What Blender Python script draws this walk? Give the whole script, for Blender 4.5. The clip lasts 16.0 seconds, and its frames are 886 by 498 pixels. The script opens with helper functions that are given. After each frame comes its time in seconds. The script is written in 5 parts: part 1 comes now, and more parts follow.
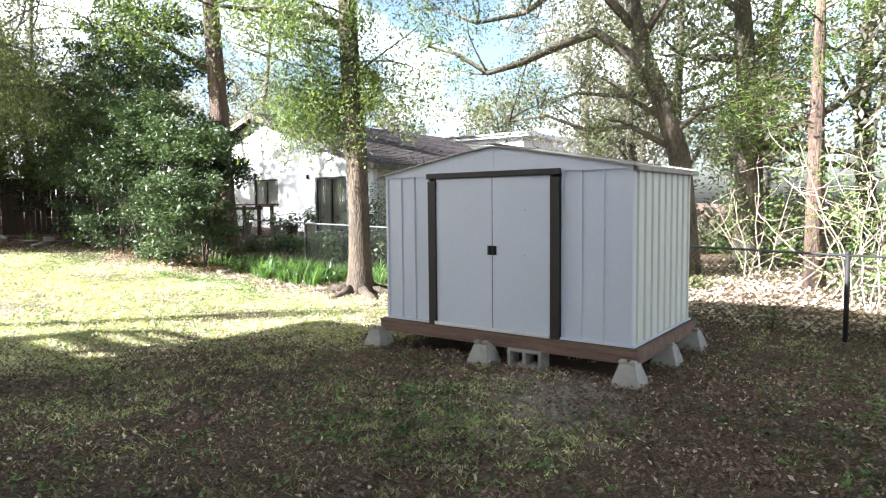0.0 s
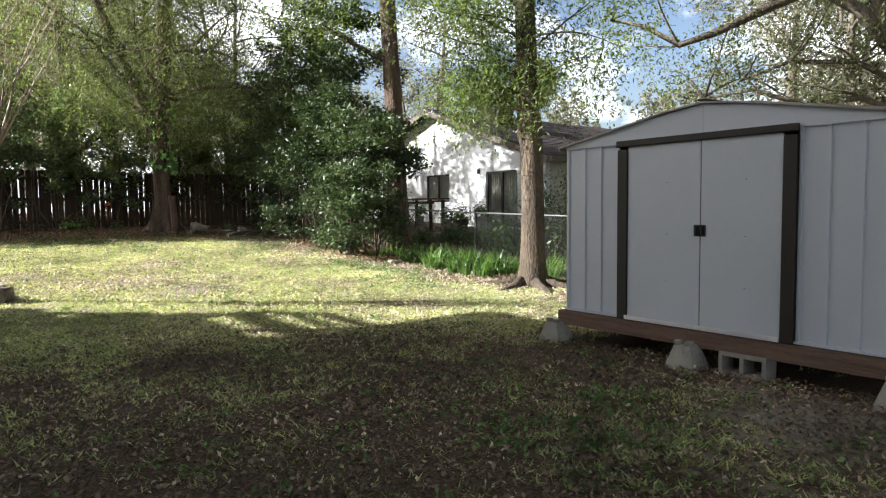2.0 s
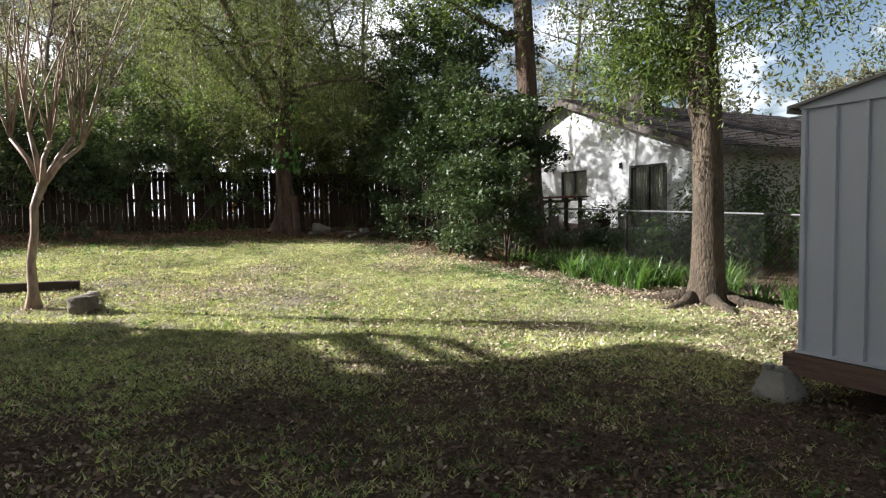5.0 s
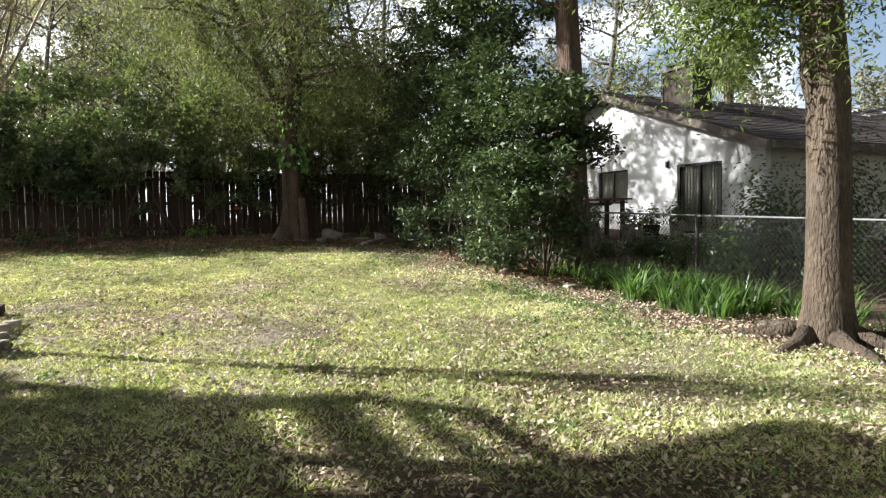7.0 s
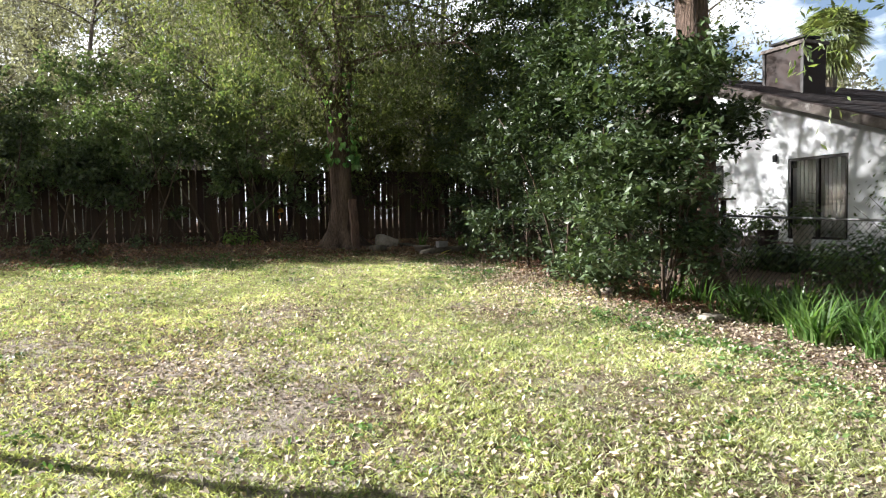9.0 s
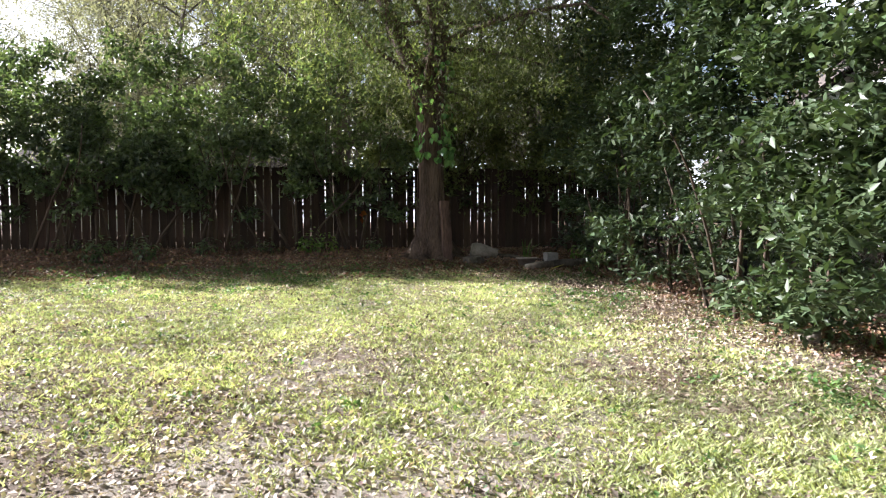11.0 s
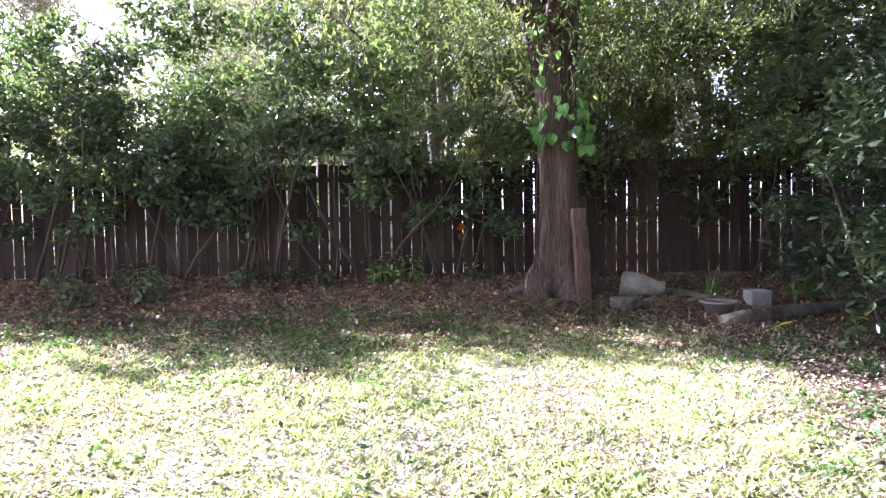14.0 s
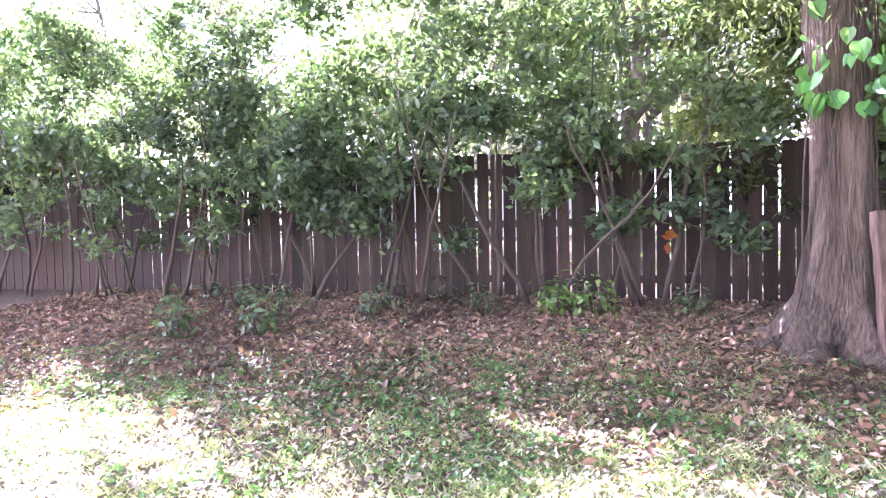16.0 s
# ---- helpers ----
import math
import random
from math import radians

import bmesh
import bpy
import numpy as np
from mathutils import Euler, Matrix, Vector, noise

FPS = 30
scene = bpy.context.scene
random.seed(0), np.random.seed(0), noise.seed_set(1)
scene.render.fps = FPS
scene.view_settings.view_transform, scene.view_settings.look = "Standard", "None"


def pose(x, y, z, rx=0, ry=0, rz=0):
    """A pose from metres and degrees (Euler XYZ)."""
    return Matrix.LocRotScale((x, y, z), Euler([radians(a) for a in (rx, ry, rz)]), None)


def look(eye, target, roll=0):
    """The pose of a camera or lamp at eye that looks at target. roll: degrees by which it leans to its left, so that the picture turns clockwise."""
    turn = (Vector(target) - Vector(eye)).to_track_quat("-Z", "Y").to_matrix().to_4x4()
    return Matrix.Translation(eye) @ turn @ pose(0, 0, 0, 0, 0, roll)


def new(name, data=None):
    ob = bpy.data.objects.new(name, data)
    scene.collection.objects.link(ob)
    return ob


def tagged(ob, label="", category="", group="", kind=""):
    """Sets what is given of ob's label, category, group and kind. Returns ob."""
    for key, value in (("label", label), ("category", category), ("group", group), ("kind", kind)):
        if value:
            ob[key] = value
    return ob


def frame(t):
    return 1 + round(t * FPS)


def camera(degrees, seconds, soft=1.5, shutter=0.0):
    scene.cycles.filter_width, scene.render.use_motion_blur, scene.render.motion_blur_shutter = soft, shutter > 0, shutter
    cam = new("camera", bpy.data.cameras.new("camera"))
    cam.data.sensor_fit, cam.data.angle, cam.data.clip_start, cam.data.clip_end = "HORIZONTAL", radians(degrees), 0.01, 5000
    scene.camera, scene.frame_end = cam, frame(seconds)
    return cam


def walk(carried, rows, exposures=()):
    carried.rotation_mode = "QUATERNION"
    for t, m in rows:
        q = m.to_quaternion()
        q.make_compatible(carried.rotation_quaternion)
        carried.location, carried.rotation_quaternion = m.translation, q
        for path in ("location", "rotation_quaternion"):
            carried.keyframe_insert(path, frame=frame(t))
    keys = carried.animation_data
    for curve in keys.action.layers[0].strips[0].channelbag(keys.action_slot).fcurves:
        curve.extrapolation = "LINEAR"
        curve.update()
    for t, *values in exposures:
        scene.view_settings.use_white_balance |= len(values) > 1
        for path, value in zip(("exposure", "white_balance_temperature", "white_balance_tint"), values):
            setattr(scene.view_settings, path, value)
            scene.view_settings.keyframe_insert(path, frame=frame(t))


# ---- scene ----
cam = camera(69.5, 16.0, 1.2)
PATH = [
    (0, (-0.082, 0.022, 1.31), (-1.267, 1.627, 1.172), -0.6),
    (0.5, (-0.199, 0.175, 1.301), (-1.528, 1.663, 1.167), -0.7),
    (1, (-0.417, 0.295, 1.311), (-1.837, 1.697, 1.178), -0.8),
    (1.5, (-0.603, 0.429, 1.24), (-2.078, 1.773, 1.112), -0.7),
    (2, (-0.748, 0.601, 1.039), (-2.31, 1.843, 0.911), -0.6),
    (2.5, (-0.96, 0.736, 1.018), (-2.579, 1.903, 0.892), -0.6),
    (3, (-1.15, 0.875, 0.998), (-2.803, 1.994, 0.873), -0.7),
    (3.5, (-1.322, 1.066, 1.001), (-3.033, 2.093, 0.877), -0.8),
    (4, (-1.623, 1.208, 0.965), (-3.371, 2.172, 0.842), -0.9),
    (6.5, (-3.788, 2.386, 1.006), (-5.592, 3.243, 0.897), -0.9),
    (7, (-4.302, 2.599, 0.999), (-6.117, 3.431, 0.892), -0.9),
    (7.5, (-4.831, 2.775, 0.99), (-6.654, 3.592, 0.881), -0.9),
    (8, (-5.421, 2.912, 1.001), (-7.261, 3.689, 0.896), -0.9),
    (8.5, (-6.01, 3.037, 1.014), (-7.868, 3.772, 0.913), -1.0),
    (9, (-6.604, 3.201, 1.047), (-8.483, 3.879, 0.948), -1.0),
    (9.5, (-7.184, 3.33, 1.049), (-9.079, 3.961, 0.951), -0.9),
    (10, (-7.755, 3.482, 1.055), (-9.671, 4.049, 0.963), -0.8),
    (10.2, (-7.953, 3.539, 1.05), (-9.882, 4.061, 0.96), -0.6),
    (12.5, (-10.99, 4.164, 1.244), (-12.977, 4.377, 1.161), -1.0),
    (13, (-11.63, 4.298, 1.234), (-13.625, 4.416, 1.153), -1.0),
    (13.5, (-12.264, 4.43, 1.29), (-14.261, 4.5, 1.205), -1.0),
    (14, (-12.881, 4.526, 1.338), (-14.879, 4.518, 1.256), -1.1),
    (14.5, (-13.506, 4.558, 1.382), (-15.502, 4.478, 1.297), -1.1),
    (15, (-14.089, 4.555, 1.414), (-16.078, 4.371, 1.329), -1.2),
    (15.5, (-14.665, 4.441, 1.443), (-16.628, 4.068, 1.353), -1.1),
    (16, (-15.194, 4.313, 1.486), (-17.114, 3.762, 1.395), -1.3),
]
EXPOSURES = [(0, 2.7, 5850, 13), (0.5, 2.45, 6000, 12), (1.5, 1.95, 6150, 12), (3.5, 1.2, 6150, 12), (4, 1.15, 6150, 12), (6.5, 1.35, 6250, 12), (7.5, 1.45, 6250, 12), (9, 1.6, 6150, 12), (10, 1.7, 6050, 14), (12.5, 2.1, 5650, 20), (14.5, 3.3, 5200, 34), (15.2, 3.75, 5150, 36), (16, 4.7, 5100, 38)]
walk(cam, [(t, look(eye, target, roll)) for t, eye, target, roll in PATH], EXPOSURES)
# ---- world, sun, exposure ----
SUN_AZ, SUN_EL = radians(238), radians(27)
world = bpy.data.worlds.new("world")
scene.world = world
world.use_nodes = True
wn = world.node_tree
sky = wn.nodes.new("ShaderNodeTexSky")
sky.sky_type, sky.sun_disc = "NISHITA", False
sky.sun_elevation, sky.sun_rotation = SUN_EL, math.pi / 2 - SUN_AZ
sky.air_density, sky.dust_density = 1.0, 4.0
cloud, cramp, cmix, cmap, ctc = (wn.nodes.new(n) for n in ("ShaderNodeTexNoise", "ShaderNodeMapRange", "ShaderNodeMix", "ShaderNodeMapping", "ShaderNodeTexCoord"))
cmap.inputs["Scale"].default_value = (1, 1, 2.2)
cloud.inputs["Scale"].default_value, cloud.inputs["Detail"].default_value, cloud.inputs["Roughness"].default_value = 2.2, 7, 0.6
cramp.inputs[1].default_value, cramp.inputs[2].default_value = 0.47, 0.6
cmix.data_type = "RGBA"
cmix.inputs[7].default_value = (11.5, 11.6, 11.8, 1)
wn.links.new(ctc.outputs["Generated"], cmap.inputs[0])
wn.links.new(cmap.outputs[0], cloud.inputs["Vector"])
wn.links.new(cloud.outputs[0], cramp.inputs[0])
wn.links.new(cramp.outputs[0], cmix.inputs[0])
wn.links.new(sky.outputs[0], cmix.inputs[6])
wn.links.new(cmix.outputs[2], wn.nodes["Background"].inputs[0])
wtc, wsep, wmr = wn.nodes.new("ShaderNodeTexCoord"), wn.nodes.new("ShaderNodeSeparateXYZ"), wn.nodes.new("ShaderNodeMapRange")
wn.links.new(wtc.outputs["Generated"], wsep.inputs[0])
wn.links.new(wsep.outputs[2], wmr.inputs[0])
wmr.interpolation_type = "SMOOTHSTEP"
wmr.inputs[1].default_value, wmr.inputs[2].default_value, wmr.inputs[3].default_value, wmr.inputs[4].default_value = 0.12, 0.75, 0.082, 0.012
wn.links.new(wmr.outputs[0], wn.nodes["Background"].inputs[1])
SUN_DIR = Vector((math.cos(SUN_AZ) * math.cos(SUN_EL), math.sin(SUN_AZ) * math.cos(SUN_EL), math.sin(SUN_EL)))
sun = new("sun", bpy.data.lights.new("sun", "SUN"))
sun.data.energy, sun.data.angle, sun.data.color = 5.0, radians(0.55), (1.0, 0.96, 0.90)
sun.matrix_world = look(SUN_DIR * 50, (0, 0, 0))


# ---- materials ----
def material(name, base, rough=0.8, metal=0.0, var=0.25, scale=6.0, fine=60.0, bump=0.3, bump_scale=None, stretch=(1, 1, 1), tint=None, island=0.0, rand=0.0, spec=0.5, translucent=0.0, stains=None):
    """A node material: two scales of noise vary the colour, fine noise drives the relief."""
    m = bpy.data.materials.new(name)
    m.use_nodes = True
    nt = m.node_tree
    b = nt.nodes["Principled BSDF"]
    N, L = nt.nodes.new, nt.links.new
    b.inputs["Metallic"].default_value = metal
    b.inputs["Specular IOR Level"].default_value = spec
    tc = N("ShaderNodeTexCoord")
    mp = N("ShaderNodeMapping")
    mp.inputs["Scale"].default_value = stretch
    L(tc.outputs["Object"], mp.inputs[0])
    n1, n2 = N("ShaderNodeTexNoise"), N("ShaderNodeTexNoise")
    for n, sc, d in ((n1, scale, 3), (n2, fine, 4)):
        n.inputs["Scale"].default_value, n.inputs["Detail"].default_value = sc, d
        L(mp.outputs[0], n.inputs["Vector"])
    mixn = N("ShaderNodeMix")
    mixn.inputs[0].default_value = 0.45
    L(n1.outputs[0], mixn.inputs[2])
    L(n2.outputs[0], mixn.inputs[3])
    fac = mixn.outputs[0]
    ramp = N("ShaderNodeValToRGB")
    lo = [c * (1 - var) for c in base]
    hi = [min(1, c * (1 + var)) for c in (tint or base)]
    ramp.color_ramp.elements[0].position, ramp.color_ramp.elements[1].position = 0.32, 0.68
    ramp.color_ramp.elements[0].color, ramp.color_ramp.elements[1].color = (*lo, 1), (*hi, 1)
    L(fac, ramp.inputs[0])
    col = ramp.outputs[0]
    if island or rand:
        src = N("ShaderNodeNewGeometry").outputs["Random Per Island"] if island else N("ShaderNodeObjectInfo").outputs["Random"]
        mr = N("ShaderNodeMapRange")
        a = island or rand
        mr.inputs[3].default_value, mr.inputs[4].default_value = 1 - a, 1 + a
        L(src, mr.inputs[0])
        hs = N("ShaderNodeHueSaturation")
        L(mr.outputs[0], hs.inputs["Value"])
        mh = N("ShaderNodeMapRange")
        mh.inputs[3].default_value, mh.inputs[4].default_value = 0.5 + a * 0.045, 0.5 - a * 0.045
        wn_ = N("ShaderNodeTexWhiteNoise")
        wn_.noise_dimensions = "1D"
        L(src, wn_.inputs["W"])
        L(wn_.outputs[0], mh.inputs[0])
        L(mh.outputs[0], hs.inputs["Hue"])
        L(col, hs.inputs["Color"])
        col = hs.outputs[0]
    if stains:
        n3 = N("ShaderNodeTexNoise")
        n3.inputs["Scale"].default_value, n3.inputs["Detail"].default_value, n3.inputs["Roughness"].default_value = stains[1], 6, 0.7
        L(mp.outputs[0], n3.inputs["Vector"])
        r3 = N("ShaderNodeMapRange")
        r3.inputs[1].default_value, r3.inputs[2].default_value = stains[2], stains[2] + 0.15
        r3.inputs[4].default_value = stains[3] if len(stains) > 3 else 0.8
        L(n3.outputs[0], r3.inputs[0])
        mx = N("ShaderNodeMix")
        mx.data_type = "RGBA"
        L(r3.outputs[0], mx.inputs[0])
        L(col, mx.inputs[6])
        mx.inputs[7].default_value = (*stains[0], 1)
        col = mx.outputs[2]
    L(col, b.inputs["Base Color"])
    rr = N("ShaderNodeMapRange")
    rr.inputs[3].default_value, rr.inputs[4].default_value = max(0.05, rough - 0.12), min(1, rough + 0.12)
    L(n1.outputs[0], rr.inputs[0])
    L(rr.outputs[0], b.inputs["Roughness"])
    if bump:
        bp = N("ShaderNodeBump")
        bp.inputs["Strength"].default_value, bp.inputs["Distance"].default_value = min(bump, 1), 0.02 if bump < 0.95 else 0.06
        src = fac
        if bump_scale:
            n4 = N("ShaderNodeTexNoise")
            n4.inputs["Scale"].default_value, n4.inputs["Detail"].default_value = bump_scale, 5
            L(mp.outputs[0], n4.inputs["Vector"])
            src = n4.outputs[0]
        L(src, bp.inputs["Height"])
        L(bp.outputs[0], b.inputs["Normal"])
    if translucent:
        tr = N("ShaderNodeBsdfTranslucent")
        br = N("ShaderNodeMix")
        br.data_type, br.blend_type = "RGBA", "MULTIPLY"
        br.inputs[0].default_value = 1
        L(col, br.inputs[6])
        br.inputs[7].default_value = (1.7, 1.8, 0.9, 1)
        L(br.outputs[2], tr.inputs[0])
        ms = N("ShaderNodeMixShader")
        ms.inputs[0].default_value = translucent
        L(b.outputs[0], ms.inputs[1])
        L(tr.outputs[0], ms.inputs[2])
        L(ms.outputs[0], nt.nodes["Material Output"].inputs[0])
    return m


def leafy(name, base, tint, island=0.45, rough=0.4, translucent=0.3, spec=0.5):
    return material(name, base, rough=rough, var=0.3, scale=0.6, fine=5, bump=0, tint=tint, island=island, translucent=translucent, spec=spec)


M_SHED = material("shed_paint", (0.54, 0.585, 0.665), rough=0.42, var=0.03, scale=2.0, fine=25, bump=0.08, bump_scale=14, stains=((0.5, 0.46, 0.38), 3.0, 0.66, 0.35))
# Cream base carries warm reflected light; the streaky stains are weathering
M_SHED_SIDE = material("shed_paint_weathered_light_toned", (0.62, 0.63, 0.57), rough=0.5, var=0.06, scale=1.5, fine=20, bump=0.1, stretch=(1, 1, 0.25), stains=((0.45, 0.42, 0.30), 2.5, 0.58, 0.5))
M_DARKTRIM = material("dark_brown_trim", (0.02, 0.016, 0.014), rough=0.55, var=0.25, scale=5, fine=50, bump=0.1)
M_TRACK = material("white_track", (0.75, 0.76, 0.8), rough=0.35, metal=0.3, var=0.08, bump=0.05)
M_BLACK = material("black_plastic", (0.015, 0.015, 0.017), rough=0.4, var=0.2, bump=0.05)
M_ROOFMETAL = material("grey_roof_metal", (0.33, 0.31, 0.28), rough=0.55, var=0.25, scale=3, fine=30, bump=0.1, stains=((0.10, 0.085, 0.06), 5, 0.52, 0.7))
M_DECK = material("weathered_brown_lumber", (0.115, 0.07, 0.052), rough=0.8, var=0.4, scale=3, fine=30, stretch=(0.4, 3, 6), bump=0.4, tint=(0.165, 0.105, 0.08))
M_DARKWOOD = material("dark_damp_lumber", (0.06, 0.042, 0.03), rough=0.85, var=0.4, scale=3, fine=30, stretch=(1, 1, 4), bump=0.4)
M_CONCRETE = material("weathered_concrete", (0.32, 0.31, 0.285), rough=0.9, var=0.25, scale=5, fine=80, bump=0.4, stains=((0.14, 0.13, 0.10), 7, 0.56, 0.7))
M_FENCE = material("dark_fence_board", (0.036, 0.02, 0.012), rough=0.85, var=0.45, scale=2.5, fine=25, stretch=(1, 5, 0.35), bump=0.5, rand=0.4, tint=(0.055, 0.034, 0.021))
M_BARK_GREY = material("grey_brown_bark", (0.09, 0.068, 0.047), rough=0.95, var=0.75, scale=3, fine=22, stretch=(1.6, 1.6, 0.5), bump=1.0, bump_scale=26, stains=((0.27, 0.25, 0.2), 2.2, 0.56, 0.6))
M_BARK_RED = material("reddish_furrowed_bark", (0.075, 0.048, 0.034), rough=0.95, var=0.6, scale=3, fine=18, stretch=(2.5, 2.5, 0.35), bump=1.0, bump_scale=18, tint=(0.135, 0.092, 0.068))
M_BARK_DARK = material("dark_oak_bark", (0.07, 0.055, 0.04), rough=0.95, var=0.5, scale=2, fine=14, stretch=(1.5, 1.5, 0.6), bump=1.0, tint=(0.13, 0.11, 0.085))
M_BARK_PALE = material("smooth_pale_bark", (0.42, 0.34, 0.26), rough=0.7, var=0.25, scale=4, fine=25, bump=0.2, stretch=(1, 1, 0.4), stains=((0.2, 0.14, 0.09), 6, 0.55, 0.6))
M_BARK_CRAPE = material("peeling_crape_bark", (0.26, 0.17, 0.12), rough=0.6, var=0.35, scale=5, fine=20, bump=0.2, stretch=(1, 1, 0.4), tint=(0.36, 0.27, 0.2))
M_TWIG = material("thin_brown_twig", (0.075, 0.052, 0.035), rough=0.9, var=0.3, bump=0.2)
M_LEAF_CAM = leafy("glossy_dark_leaf", (0.034, 0.056, 0.026), (0.08, 0.113, 0.052), rough=0.46, translucent=0.15, spec=0.35)
M_LEAF_HEDGE = leafy("hedge_leaf", (0.055, 0.08, 0.045), (0.125, 0.165, 0.08), rough=0.32, translucent=0.45)
M_LEAF_DUSK = leafy("dusky_oak_leaf", (0.055, 0.075, 0.034), (0.15, 0.17, 0.075), rough=0.45, translucent=0.5)
M_PALM = leafy("palm_frond", (0.12, 0.15, 0.06), (0.24, 0.27, 0.13), rough=0.45, translucent=0.35)
M_LEAF_OAK = leafy("small_oak_leaf", (0.08, 0.115, 0.045), (0.14, 0.18, 0.07), rough=0.45, translucent=0.45)
M_LEAF_BRIGHT = leafy("bright_green_leaf", (0.10, 0.18, 0.045), (0.19, 0.27, 0.08), rough=0.4, translucent=0.5)
M_LEAF_FAR = leafy("distant_leaf", (0.10, 0.105, 0.07), (0.19, 0.185, 0.135), rough=0.7, translucent=0.3)
M_LEAF_VINE = leafy("variegated_vine_leaf", (0.065, 0.17, 0.045), (0.16, 0.3, 0.10), rough=0.35, translucent=0.4)
M_IRIS = leafy("strap_leaf", (0.05, 0.105, 0.03), (0.12, 0.2, 0.06), rough=0.4, translucent=0.4)
M_MOSS = leafy("grey_hanging_moss", (0.17, 0.17, 0.145), (0.29, 0.28, 0.24), rough=0.9, translucent=0.35, island=0.3)
M_ORANGE = leafy("orange_dead_leaf", (0.5, 0.12, 0.03), (0.6, 0.2, 0.05), translucent=0.5)
M_YELLOW = leafy("yellow_leaf", (0.6, 0.5, 0.06), (0.7, 0.6, 0.1), translucent=0.3)
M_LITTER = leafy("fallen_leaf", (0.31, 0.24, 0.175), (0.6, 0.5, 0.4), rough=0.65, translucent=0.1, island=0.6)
# Darker copy of the fallen leaf, with shade put into its colour
M_LITTER_SHADE = leafy("shade_dark_fallen_leaf", (0.09, 0.056, 0.039), (0.235, 0.16, 0.12), rough=0.75, translucent=0.05, island=0.6)
M_LITTER_RED = leafy("red_brown_fallen_leaf", (0.13, 0.062, 0.033), (0.3, 0.18, 0.115), rough=0.7, translucent=0.1, island=0.55)
M_GRASS = leafy("lawn_blade", (0.26, 0.3, 0.135), (0.53, 0.545, 0.31), rough=0.6, translucent=0.3, island=0.5)
M_WEED = leafy("low_weed_leaf", (0.07, 0.14, 0.045), (0.15, 0.24, 0.08), rough=0.45, translucent=0.3)
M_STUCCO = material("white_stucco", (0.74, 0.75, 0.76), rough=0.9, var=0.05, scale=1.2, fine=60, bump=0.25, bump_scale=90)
# Stucco again, toned darker and creamier to carry the shade on side walls
M_STUCCO_SHADE = material("shade_toned_stucco", (0.55, 0.54, 0.46), rough=0.9, var=0.1, scale=1.2, fine=60, bump=0.25)
M_SHINGLE = material("dark_shingle", (0.05, 0.036, 0.034), rough=0.9, var=0.5, scale=2, fine=30, stretch=(1, 1, 1), bump=0.5, rand=0.3, stains=((0.17, 0.14, 0.12), 3, 0.58, 0.6))
M_FASCIA = material("weathered_fascia", (0.15, 0.125, 0.11), rough=0.8, var=0.4, scale=3, fine=20, bump=0.2, stains=((0.5, 0.48, 0.45), 2.5, 0.56, 0.7))
M_CHIM = material("brown_chimney_siding", (0.032, 0.02, 0.016), rough=0.8, var=0.4, scale=3, fine=20, bump=0.3)
M_GALV = material("galvanised_steel", (0.15, 0.152, 0.155), rough=0.6, metal=0.5, var=0.2, bump=0.1)
M_FENCEDARK = material("tarnished_steel", (0.02, 0.019, 0.018), rough=0.7, metal=0.1, var=0.3, bump=0.1)
M_TERRA = material("grey_clay_pot", (0.28, 0.24, 0.2), rough=0.9, var=0.3, bump=0.3)
M_STONE = material("mossy_stone", (0.33, 0.29, 0.24), rough=0.95, var=0.4, scale=7, fine=50, bump=0.7, stains=((0.08, 0.1, 0.04), 8, 0.55, 0.6))
M_REDWOOD = material("red_stained_wood", (0.22, 0.06, 0.04), rough=0.7, var=0.3, bump=0.2)
M_WHITE = material("white_paint", (0.78, 0.79, 0.8), rough=0.5, var=0.04, bump=0.05)
M_CURTAIN = material("pale_curtain", (0.5, 0.47, 0.4), rough=0.95, var=0.15, scale=4, fine=20, bump=0.2)


def glass_material():
    m = bpy.data.materials.new("window_glass")
    m.use_nodes = True
    b = m.node_tree.nodes["Principled BSDF"]
    b.inputs["Base Color"].default_value = (0.9, 0.95, 0.95, 1)
    b.inputs["Transmission Weight"].default_value = 1
    b.inputs["Roughness"].default_value = 0.02
    return m


M_GLASS = glass_material()


